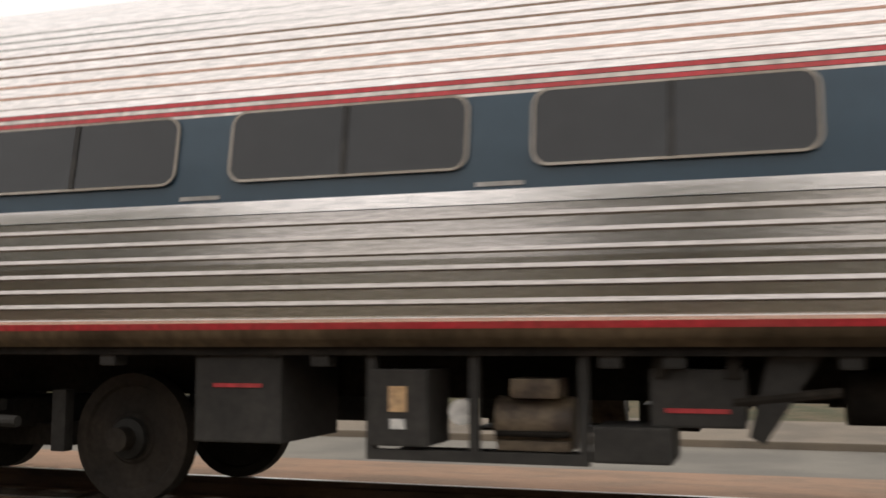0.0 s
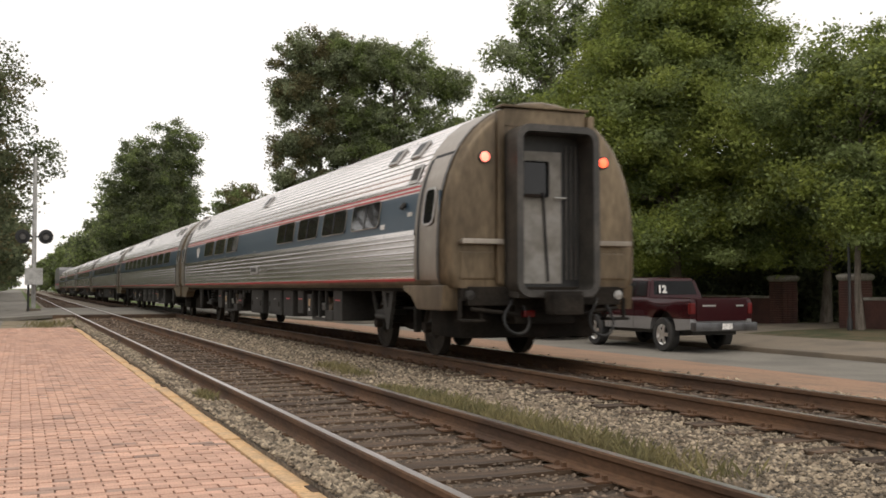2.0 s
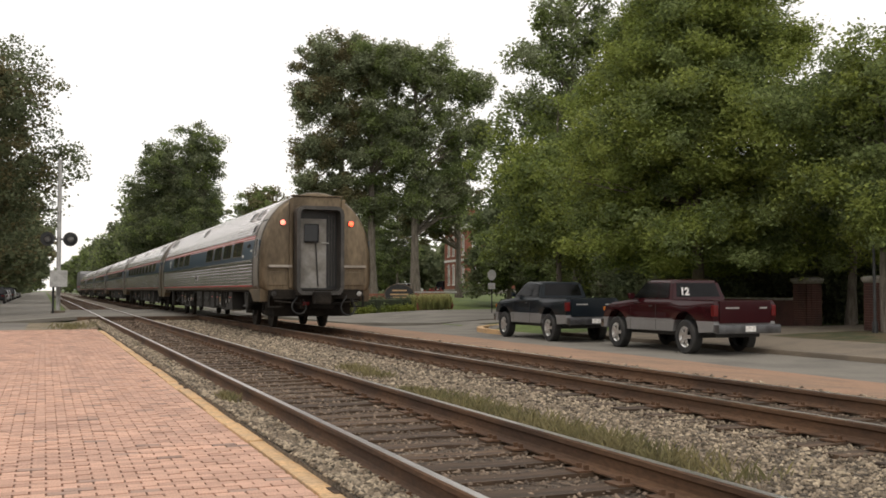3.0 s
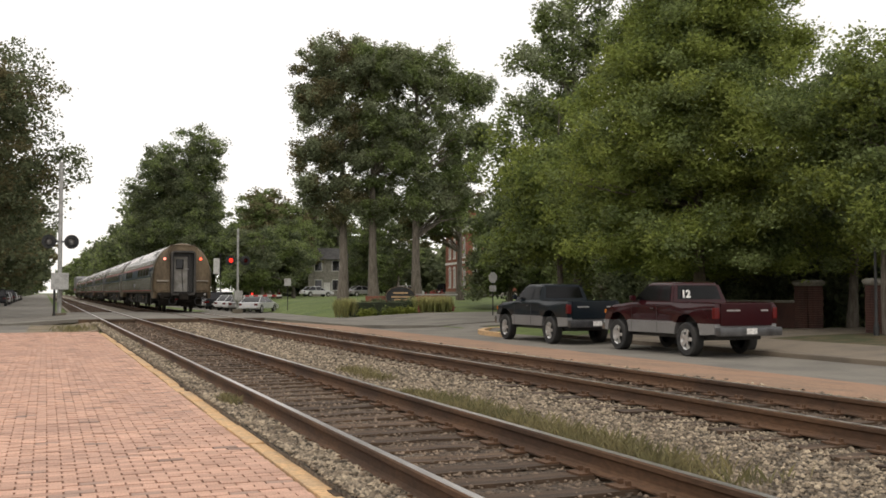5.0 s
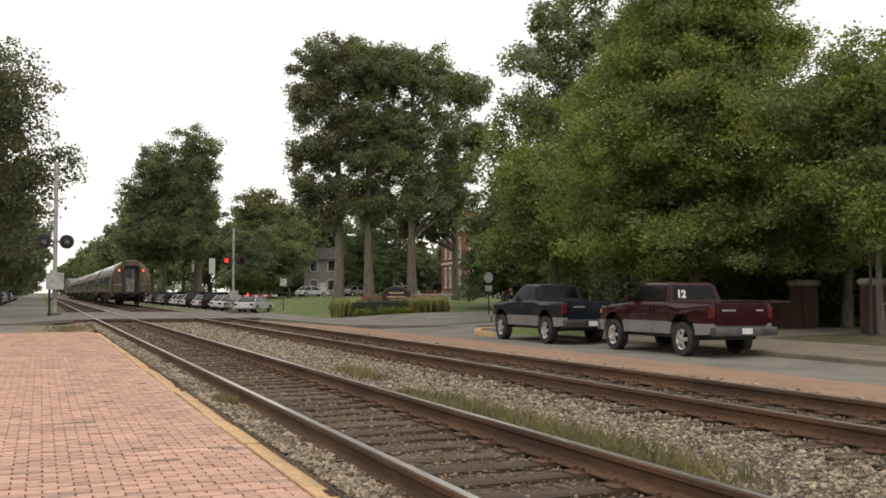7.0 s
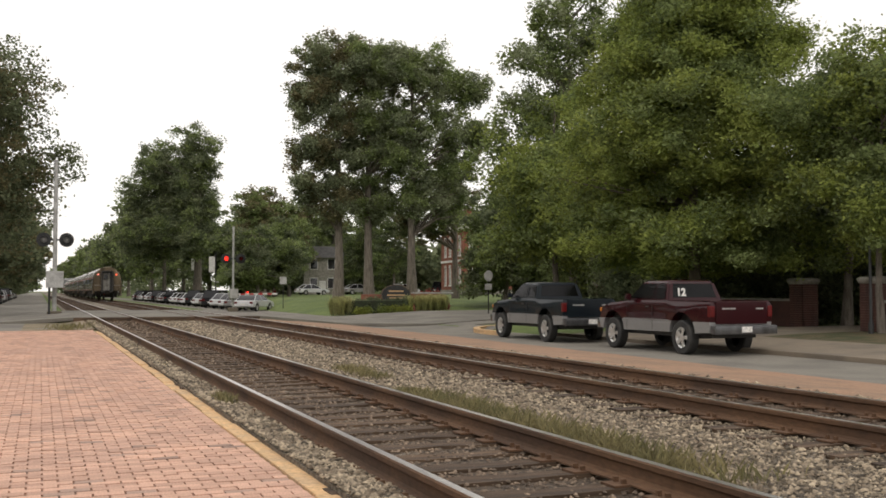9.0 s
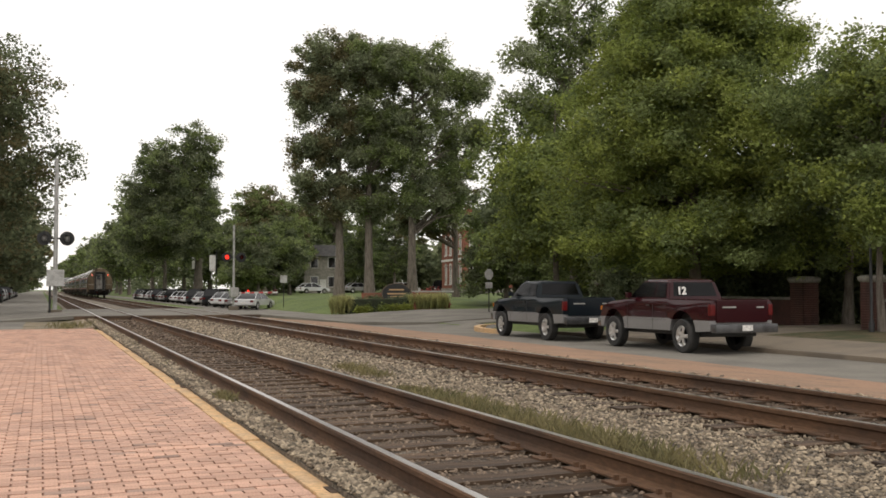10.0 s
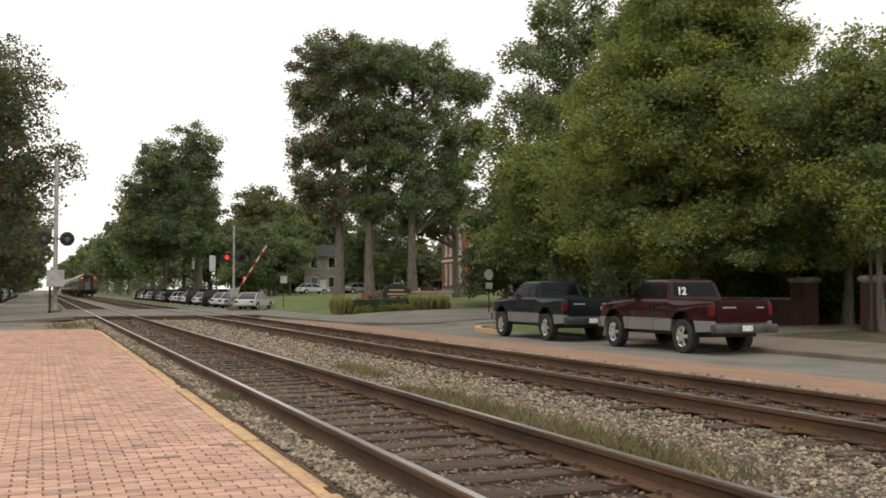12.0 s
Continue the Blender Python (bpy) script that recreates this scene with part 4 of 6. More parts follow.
BIG = [(0, 0, 2.9 + 0.42 * i, big_radius(2.9 + 0.42 * i), 0, 0.4) for i in range(32)]
tree(24.2, 34.6, 15.5, BIG, [LEAF_BRIGHT, LEAF_MID, LEAF_BRIGHT], 11, "broad green tree with level feathery branches behind the street", count=380000, size=0.072, trunk=0.26, clump=0.82, flat=0.7, spread=0.95, long=2.4, conic=True)
tree(24.45, 25.0, 9.5, [(1.6, 0, 6.0, 4.0, 4.0, 3.4), (2.2, -1, 8.0, 3.0, 3.0, 2.2), (0.4, 1.2, 4.3, 2.6, 2.6, 1.3), (0.2, 2.2, 7.4, 2.6, 2.6, 2.4)], [LEAF_MID, LEAF_BRIGHT], 12, "leafy green street tree beside a gate pier", count=150000, size=0.075, trunk=0.12, clump=0.7, per=60, spread=1.0, long=2.0)
tree(28.3, 30.7, 10.5, [(0, 0, 7.3, 2.6, 2.6, 2.7), (1.2, -1.2, 8.2, 2.2, 2.2, 1.9)], [LEAF_DARK, LEAF_MID], 13, "dark green tree behind the garden wall", count=30000, size=0.14, trunk=0.2)
tree(28.6, 53.3, 19.5, [(0.9, 0, 18.6, 1.6, 1.6, 2.6), (-1.2, 0, 17.6, 1.5, 1.5, 2.2), (1.6, 0, 15.0, 2.2, 2.2, 2.6), (-2.2, 0, 14.6, 1.8, 2.0, 2.0), (0, 0, 12.0, 3.0, 3.4, 3.4), (-3.2, 0, 11.2, 1.6, 1.8, 1.6), (0.3, 0, 7.5, 4.0, 4.2, 3.6)], [LEAF_MID, LEAF_SKYLIT], 14, "tall narrow green tree on the lawn edge", count=42000, size=0.13, trunk=0.24, clump=0.8, per=16, spread=1.0, flat=0.8, lobes=12)
tree(26.0, 50.2, 12.5, [(0, 0, 7.2, 4.0, 4.0, 4.2), (-2.0, 0, 4.4, 2.8, 2.8, 1.8), (2.0, 0, 5, 3.0, 3.0, 2.4)], [LEAF_MID, LEAF_BRIGHT], 15, "round green tree on the lawn corner", count=70000, size=0.13, trunk=0.2, clump=0.8, per=36, spread=1.25)
for i, (bx, by, bh) in enumerate(((24.5, 172, 16), (30, 168, 15), (36, 163, 15), (23.5, 200, 18), (42, 158, 14), (33, 190, 17))):
    tree(bx, by, bh, [(0, 0, bh * 0.64, 3.6, 4, bh * 0.3), (2.2, 0, bh * 0.42, 3.2, 4, bh * 0.26), (-1.8, 0, bh * 0.3, 3.0, 4, bh * 0.22)], [LEAF_MID, LEAF_DARK], 280 + i, "mid green tree beyond the parked cars", count=15000, size=0.34, trunk=0.35, clump=1.2, per=12)
# three tall elms on the lawn
ELM_A = [(-1.6, 0, 20.2, 2.5, 2.4, 2.0), (0.6, 0, 19.8, 2.6, 2.4, 2.4), (-2.7, 0, 17.2, 1.6, 1.8, 1.5), (-1.0, 0, 15.8, 2.8, 2.6, 2.8), (-2.6, 0, 12.2, 1.8, 2.0, 1.8), (-0.4, 0, 11.8, 2.4, 2.4, 2.6), (-2.4, 0, 9.0, 1.5, 1.5, 1.5), (0.2, 0, 8.2, 1.8, 2.0, 1.9)]
ELM_B = [(1.6, 0, 20.0, 2.2, 2.2, 2.0), (1.8, 0, 13.2, 2.0, 2.0, 2.4), (0, 0, 19.8, 2.6, 2.6, 2.4), (0.5, 0, 16.0, 3.0, 2.8, 3.2), (0, 0, 12.0, 2.4, 2.6, 2.8), (-0.4, 0, 8.6, 2.0, 2.0, 2.2)]
ELM_C = [(-1.2, 0, 19.8, 2.2, 2.4, 2.0), (0.6, 0, 19.6, 2.6, 2.6, 2.2), (3.0, 0, 18.6, 2.5, 2.4, 2.0), (5.2, 0, 18.0, 1.8, 2.0, 1.6), (-1.6, 0, 13.4, 1.9, 2.0, 2.6), (0, 0, 15.2, 2.6, 2.6, 3.0), (3.4, 0, 14.8, 1.9, 2.0, 1.8), (6.0, 0, 14.4, 1.2, 1.3, 1.2), (0.4, 0, 11.0, 2.0, 2.0, 2.4), (0, 0, 8.2, 1.8, 1.8, 1.8), (3.9, 0, 11.0, 1.5, 1.6, 2.0), (3.6, 0, 8.0, 1.9, 2.0, 2.0)]
for (ex, ey, eh), elm, mats, seed in (((22.35, 82.5, 22.5), ELM_A, [LEAF_SKYLIT, LEAF_BROWN, LEAF_SKYLIT], 21), ((24.75, 81.6, 22.5), ELM_B, [LEAF_SKYLIT, LEAF_SKYLIT, LEAF_MID], 22), ((28.15, 80.4, 21.5), ELM_C, [LEAF_SKYLIT, LEAF_MID], 23)):
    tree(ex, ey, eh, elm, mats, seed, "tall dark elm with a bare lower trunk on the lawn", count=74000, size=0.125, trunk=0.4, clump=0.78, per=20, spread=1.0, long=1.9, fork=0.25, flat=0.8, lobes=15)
tree(33.5, 84, 17, [(0, 0, 11.5, 2.6, 2.6, 4.2), (-1.6, 0, 7.2, 2.2, 2.2, 2.6), (-3.5, 0, 7.0, 2.2, 2.2, 2.4)], [LEAF_DARK, LEAF_BROWN], 24, "thin dark tree with bare twigs on the lawn", count=30000, size=0.13, trunk=0.3, clump=0.6)
tree(18.6, 142, 24, [(-1.0, 0, 20.4, 3.6, 4, 3.4), (-5.4, 0, 18.6, 2.8, 4, 3.0), (-6.0, 0, 14.0, 4.0, 5, 4.6), (-1.2, 0, 14.5, 3.8, 5, 5.0), (-3.4, 0, 9, 5.6, 6, 4.6)], [LEAF_DARK, LEAF_MID, LEAF_DARK], 25, "large dark green tree beside the parked cars", count=120000, size=0.19, trunk=0.6, clump=0.9, per=22, spread=1.2)
tree(29.5, 150, 17, [(0, 0, 11, 4.2, 5, 4.8), (4, 0, 9.5, 3.6, 5, 4.4)], [LEAF_MID, LEAF_BROWN], 26, "mid green tree beyond the lawn", count=44000, size=0.22, trunk=0.4, clump=1.0, per=20)
# overhanging tree and row beside the left street
tree(-8.8, 58, 17, [(0, 0, 12.0, 7.4, 7.0, 4.6), (5.2, 0, 11.4, 3.6, 4.4, 3.0), (7.2, 1, 8.0, 2.8, 3.0, 2.2), (4.0, 3, 6.0, 4.4, 4.2, 2.4), (2.0, 6, 4.6, 4.2, 4.2, 2.2), (1, 0, 14.5, 4.0, 4.0, 2.0)], [LEAF_DARK, LEAF_BROWN, LEAF_DARK], 31, "spreading dark green tree over the street", count=120000, size=0.13, trunk=0.4, clump=0.8, per=30)
rr = random.Random(5)
for i in range(11):
    yy = 80 + i * 26 + rr.uniform(-6, 6)
    h = rr.uniform(14, 19)
    tree(-9.2 + rr.uniform(-1, 1) - 0.0096 * yy + (2.2 if yy > 130 else 0), yy, h, [(0, 0, h * 0.62, 5.6, 6, h * 0.34), (3.6, 0, h * 0.48, 4.2, 5, h * 0.26), (0, 0, h * 0.28, 4.0, 5, h * 0.2)], [LEAF_DARK, LEAF_BROWN if i % 3 == 0 else LEAF_DARK], 40 + i, "dark green street tree in a row", count=16000 if i < 4 else 6000, size=0.36 if i < 4 else 0.65, trunk=0.35, clump=1.5, per=10)
for i in range(12):
    yy = 176 + i * 34 + rr.uniform(-8, 8)
    h = rr.uniform(15, 21)
    tree(19.8 + rr.uniform(-1, 1) - 0.0096 * yy, yy, h, [(-1.5, 0, h * 0.6, 5.8, 7, h * 0.34), (-4.2, 0, h * 0.48, 3.8, 5, h * 0.24)], [LEAF_DARK, LEAF_MID], 60 + i, "dark green tree in a row beside the railway", count=8000 if i < 4 else 4500, size=0.5 if i < 4 else 0.75, trunk=0.4, clump=1.6, per=9)
# the far end of the railway
for i, (bx, by, bh) in enumerate(((13.5, 430, 17), (12.2, 540, 18), (11.5, 660, 19), (11.0, 800, 21), (-7.5, 640, 18))):
    tree(bx - 0.0096 * by, by, bh, [(0, 0, bh * 0.55, 5, 6, bh * 0.36), (1.5, 0, bh * 0.3, 5, 6, bh * 0.26)], [LEAF_DARK, LEAF_MID], 300 + i, "distant dark tree where the tracks vanish", count=4000, size=0.9, trunk=0.4, clump=1.8, per=6)
# far trees closing the lawn
for i in range(16):
    xx = 30 + i * 9.5 + rr.uniform(-3, 3)
    h = rr.uniform(10, 16)
    tree(xx, 182 + rr.uniform(-14, 14) - 0.45 * max(0, xx - 70), h, [(0, 0, h * 0.55, 5.2, 6, h * 0.4), (3, 0, h * 0.35, 4.5, 5, h * 0.28)], [LEAF_DARK, LEAF_MID if i % 2 else LEAF_BROWN], 80 + i, "distant dark tree beyond the lawn", count=5200, size=0.55, trunk=0.35, clump=1.6, per=9)
for i, (xx, yy, h) in enumerate(((38, 62, 9), (43, 68, 11), (49, 60, 10), (36, 48, 9), (44, 50, 10), (35, 38, 9), (40, 42, 10), (20.5, 108, 8), (26, 118, 10), (33.2, 57, 7.5), (35.5, 60, 8), (33, 53, 7), (38, 56, 8), (30.5, 42, 7), (33, 34, 8), (34, 28, 8), (31.5, 69, 9), (34, 73, 9), (36.5, 70, 8), (24.4, 122, 9), (26.5, 128, 10), (23.0, 112, 7), (46.5, 141, 15), (43.5, 146, 14))):
    tree(xx, yy, h, [(0, 0, h * 0.56, 3.2, 3.2, h * 0.38), (-1.4, 0, h * 0.32, 2.8, 2.6, h * 0.24)], [LEAF_DARK, LEAF_MID], 110 + i, "leafy garden tree on the lawn", count=22000, size=0.17, trunk=0.2, clump=0.8)
belt = []
for i in range(620):
    u = rr.random()
    xx = 24 + 330 * u + rr.uniform(-6, 6)
    yy = 330 - 150 * u + rr.uniform(-20, 20)
    belt.append((xx, yy, ground_z(xx, yy) + rr.uniform(0.5, 11 + 4 * math.sin(xx * 0.13)), 2.6))
for i in range(260):
    yy = 70 + 600 * rr.random()
    belt.append((-9.5 + rr.uniform(-3, 1.6), yy, rr.uniform(0.3, 7), 1.6))
for i in range(160):
    yy = 210 + 600 * rr.random()
    belt.append((24 + rr.uniform(0, 8), yy, rr.uniform(0.5, 9), 2.2))
for i in range(420):
    xx = rr.uniform(30, 110)
    yy = 168 - 0.5 * (xx - 30) + rr.uniform(-8, 8)
    belt.append((xx, yy, ground_z(xx, yy) + rr.uniform(0.3, 7), 1.7))
woods = leaves("far_woods", belt, 1.0, 90000, 0.62, LEAF_DARK, None, 400, 0.8)
tagged(woods, "dark line of distant woods closing the view", "woods", kind="stuff")
# trees behind the platform, mirrored in the car windows
for i, (xx, yy, h) in enumerate(((-20, -14, 11), (-23, 2, 13), (-19, 21, 10), (-24, 36, 13), (-22, -34, 12))):
    tree(xx, yy, h, [(0, 0, h * 0.6, 4.2, 5.0, h * 0.36)], LEAF_DARK, 170 + i, "dark tree behind the station platform", count=7000, size=0.45, trunk=0.3, clump=1.3, per=10)
# unseen foliage belt, added only to darken what the steel car sides mirror
back = [(rr.uniform(-31, -25), rr.uniform(-70, 90), rr.uniform(0.2, 4.6), 1.4) for _ in range(420)]
tagged(leaves("back_hedge", back, 1.0, 26000, 0.55, LEAF_DARK, None, 401, 0.8), "unseen dark foliage added behind the platform to dim the car sides", "woods", kind="stuff")
# dark shrub mass added behind the garden wall to deepen the shade there
for i in range(6):
    xx, yy = 27.6 + 0.9 * i, 44 - 3.6 * i
    leaves("shrub", [(xx + rr.uniform(-1.4, 1.4), yy + rr.uniform(-1.8, 1.8), rr.uniform(0.2, 3.3), 0.85) for _ in range(22)], 1.0, 9500, 0.14, LEAF_DARK, tagged(root("shrub_bed"), "dark dense evergreen shrubs added behind the brick wall to deepen its shade", "shrub"), 130 + i, 0.8)


# ---- garden wall and piers
def loft(sections, bm=None):
    """Closed body from rings of equal count."""
    bm = bm or bmesh.new()
    rings = [[bm.verts.new(p) for p in s] for s in sections]
    n = len(rings[0])
    for a, b in zip(rings, rings[1:]):
        for i in range(n):
            bm.faces.new((a[i], a[(i + 1) % n], b[(i + 1) % n], b[i]))
    bm.faces.new(rings[0])
    bm.faces.new(list(reversed(rings[-1])))
    bmesh.ops.recalc_face_normals(bm, faces=bm.faces)
    return bm


def pier(x, y, h=1.78):
    th = root("gate_pier", pose(x, y, ground_z(x, y) - 0.05) @ Matrix.Diagonal((0.74, 0.74, 1, 1)), label="red brick gate pier with a pale stone cap", category="pier", group="brick gate piers")
    core = part("shaft", box(-0.47, 0.47, -0.47, 0.47, 0, h - 0.15, 0.01), JOINT, th)
    rows = int((h - 0.15) / 0.085)
    for r in range(rows):
        z0 = 0.005 + r * 0.085
        for k in range(3):
            for face in range(2):
                a, b = -0.495 + k * 0.335, -0.495 + (k + 1) * 0.335 - 0.012
                if face == 0:
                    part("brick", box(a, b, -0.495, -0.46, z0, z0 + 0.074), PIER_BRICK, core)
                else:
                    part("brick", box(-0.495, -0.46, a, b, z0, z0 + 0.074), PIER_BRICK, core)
    outline = [(0.50, -0.17), (0.56, -0.14), (0.61, -0.08), (0.62, -0.02), (0.59, 0.03), (0.52, 0.06), (0.35, 0.075)]
    bm = loft([[(sx * r, sy * r, h + dz) for sx, sy in ((-1, -0.86), (-0.86, -1), (0.86, -1), (1, -0.86), (1, 0.86), (0.86, 1), (-0.86, 1), (-1, 0.86))] for r, dz in outline])
    part("cap", bm, STONE_CAP, th, "pale weathered stone cap", True)
    return th


for x, y in ((26.95, 30.9), (25.6, 25.9), (27.2, 46.0)):
    pier(x, y)


def wall_between(p, q, h):
    p, q = Vector(p), Vector(q)
    d = (q - p).length
    m = Matrix.Translation((p.x, p.y, ground_z(*p) - 0.2)) @ Matrix.Rotation(math.atan2(q.y - p.y, q.x - p.x), 4, "Z")
    th = root("garden_wall", m, label="low red brick garden wall with stone coping", category="wall")
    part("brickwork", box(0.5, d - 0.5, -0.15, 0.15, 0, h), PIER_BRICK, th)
    part("coping", box(0.5, d - 0.5, -0.2, 0.2, h, h + 0.1, 0.02), STONE_CAP, th)


wall_between((27.2, 46.0), (26.95, 30.9), 1.12)
wall_between((25.6, 25.9), (25.9, 8.0), 1.12)


# ---- lamps, signs
def street_lamp(x, y):
    z = ground_z(x, y) - 0.02
    th = root("street_lamp", pose(x, y, z), label="black post lamp with a lantern head", category="street lamp")
    part("post", lathe([(0.09, 0), (0.09, 0.3), (0.05, 0.45), (0.04, 3.9), (0.08, 3.95), (0.05, 4.0)], "Z", 14), BLACK, th, "", True)
    part("lantern_glass", lathe([(0.09, 4.0), (0.15, 4.5)], "Z", 6), GLASS, th)
    part("lantern_roof", lathe([(0.24, 4.5), (0.2, 4.56), (0.03, 4.7), (0.02, 4.8)], "Z", 12), BLACK, th)


street_lamp(*site(23.9, 24.9))


def signpost(x, y, h, kind):
    x, y = site(x, y)
    z = ground_z(x, y) - 0.05
    th = root("street_sign", pose(x, y, z, 0, 0, -20), label="white sign plates on a thin metal post" if kind == "pair" else "small square white sign on a thin post", category="sign")
    part("post", tube((0, 0, 0), (0, 0, h), 0.035), BOXGREY, th)
    if kind == "pair":
        bm = bmesh.new()
        pts = [(0.33 * math.cos(radians(22.5 + 45 * i)), h - 0.35 + 0.33 * math.sin(radians(22.5 + 45 * i))) for i in range(8)]
        a = [bm.verts.new((u * 0.8, -0.04, v)) for u, v in pts]
        b = [bm.verts.new((u * 0.8, -0.034, v)) for u, v in pts]
        bm.faces.new(a)
        bm.faces.new(list(reversed(b)))
        for i in range(8):
            bm.faces.new((a[i], b[i], b[(i + 1) % 8], a[(i + 1) % 8]))
        part("plate", bm, GALV, th, "bare metal back of an eight-sided sign")
        part("lower_plate", box(-0.2, 0.2, -0.04, -0.034, h - 1.15, h - 0.8), GALV, th)
    else:
        part("plate", box(-0.28, 0.28, -0.04, -0.034, h - 0.62, h), GALV, th)


signpost(23.4, 53.6, 2.6, "pair")
signpost(17.9, 83.5, 2.75, "square")
for i, (px, py) in enumerate((site(20.5, 176), site(19.5, 150), site(16.6, 112))):
    th = root("banner_pole", pose(px, py, ground_z(px, py) - 0.1), label="dark lamp pole with a white banner", category="pole", group="banner poles")
    part("pole", tube((0, 0, 0), (0, 0, 6.0), 0.07, 0.05), BLACK, th)
    part("banner", box(-0.75, -0.1, -0.01, 0.01, 3.8, 5.5), WHITE_TRIM, th)


# ---- crossing signals
def crossing_signal(x, y, z, gate, turn, lit):
    th = root("crossing_signal", pose(x, y, z, 0, 0, turn), label="level crossing signal mast with round black lamp heads", category="crossing signal")
    part("footing", box(-0.35, 0.35, -0.35, 0.35, 0, 0.3, 0.04), CONCRETE, th)
    part("mast", tube((0, 0, 0.3), (0, 0, 8.1 if not gate else 6.4), 0.115 if not gate else 0.09, 0.10 if not gate else 0.08, 14), GALV, th)
    part("relay_box", box(-0.42, 0.42, -0.75, -0.2, 1.5, 2.35, 0.02) if not gate else box(-0.3, 0.3, -0.5, -0.1, 1.0, 1.7, 0.02), GALV, th, "pale metal control box")
    if not gate:
        part("box_leg", tube((-0.25, -0.5, 0), (-0.25, -0.5, 1.5), 0.06), BLACK, th)
    part("cross_arm", box(-0.62, 0.62, -0.05, 0.05, 3.93, 4.01), BLACK, th)
    for s in (-1, 1):
        for f in (-1, 1):
            hd = part("lamp_backing", lathe([(0.36, f * 0.10), (0.36, f * 0.13), (0.1, f * 0.12)], "Y", 26, None, (s * 0.55, 0, 3.97)), BLACK, th)
            part("lamp_housing", lathe([(0.12, f * 0.02), (0.17, f * 0.10), (0.17, f * 0.12)], "Y", 18, None, (s * 0.55, 0, 3.97)), BLACK, hd)
            part("hood", lathe([(0.185, f * 0.12), (0.185, f * 0.38), (0.175, f * 0.38), (0.175, f * 0.12)], "Y", 18, None, (s * 0.55, 0, 3.97)), BLACK, hd)
            on = lit and s < 0
            part("lamp_lens", lathe([(0.165, f * 0.14), (0.12, f * 0.17), (0.0005, f * 0.18)], "Y", 18, None, (s * 0.55, 0, 3.97)), SIGNAL_ON if on else (REDLENS if lit else GALV), hd, "", True)
    if gate:
        part("gate_motor", box(-0.22, 0.22, 0.1, 0.5, 0.9, 1.4, 0.03), GALV, th)
    return th


crossing_signal(*site(0.12, 56.0), -0.24, False, 0, False)
SIGNAL_R = crossing_signal(*site(12.7, 77.0), -0.45, True, 0, True)
GATE = root("gate_arm", pose(0.2, 0.0, 1.3), label="red and white striped gate arm")
GATE.parent = SIGNAL_R
for i in range(9):
    part("arm_segment", box(0.1 + i * 0.55, 0.65 + i * 0.55, -0.03, 0.03, -0.06, 0.06), STRIPE_RED if i % 2 else WHITE_TRIM, GATE)
part("counterweight", box(-0.9, -0.1, -0.06, 0.06, -0.12, 0.12, 0.02), GALV, GATE)
for i in (2, 5, 8):
    part("gate_lamp", box(0.35 + i * 0.55, 0.47 + i * 0.55, -0.05, 0.05, 0.07, 0.2, 0.02), SIGNAL_ON if i == 2 else REDLENS, GATE)


# ---- brick sign with planting
SIGN = root("brick_sign", pose(*site(22.1, 66.5), ground_z(22.5, 66.5) - 0.05, 0, 0, -18), label="low brick sign wall with an oval dark panel", category="sign")
part("wall_left", box(-2.4, -0.75, -0.25, 0.25, 0, 1.15, 0.03), RED_BRICK, SIGN)
part("wall_right", box(0.75, 2.4, -0.25, 0.25, 0, 1.15, 0.03), RED_BRICK, SIGN)
part("centre_block", box(-0.75, 0.75, -0.3, 0.3, 0, 1.2, 0.02), RED_BRICK, SIGN)
bm = bmesh.new()
lathe([(1.05, -0.34), (1.05, -0.28)], "Y", 32, bm, (0, 0, 0))
bmesh.ops.transform(bm, matrix=Matrix.Translation((0, 0, 1.12)) @ Matrix.Diagonal((1, 1, 0.68, 1)), verts=bm.verts)
pan = part("oval_panel", bm, BLACK, SIGN, "black oval panel with a gold rim")
bm = lathe([(1.05, -0.36), (1.05, -0.33), (0.97, -0.33), (0.97, -0.36), (1.05, -0.36)], "Y", 32, None, (0, 0, 0), False)
bmesh.ops.transform(bm, matrix=Matrix.Translation((0, 0, 1.12)) @ Matrix.Diagonal((1, 1, 0.68, 1)), verts=bm.verts)
part("rim", bm, MACHINE, pan)
for z0, w in ((1.32, 0.5), (1.05, 0.62), (0.85, 0.45)):
    part("lettering_bar", box(-w, w, -0.35, -0.342, z0, z0 + 0.1), KERB_YELLOW, pan)
part("bench_rail", box(1.0, 4.0, 0.6, 0.7, 1.2, 1.3, 0.02), GALV, SIGN)


def planting(name, label, x0, x1, y0, y1, h, mat, n, size, seed, long=1.5, flat=1.0):
    rng = random.Random(seed)
    th = tagged(root(name), label, "plants")
    cs = []
    for _ in range(max(10, int((x1 - x0) * (y1 - y0) * 8))):
        px, py = site(rng.uniform(x0, x1), rng.uniform(y0, y1))
        cs.append((px, py, ground_z(px, py) + rng.uniform(0.1, h), 0.28))
    leaves("foliage", cs, 1.0, n, size, mat, th, seed, flat, long)
    return th


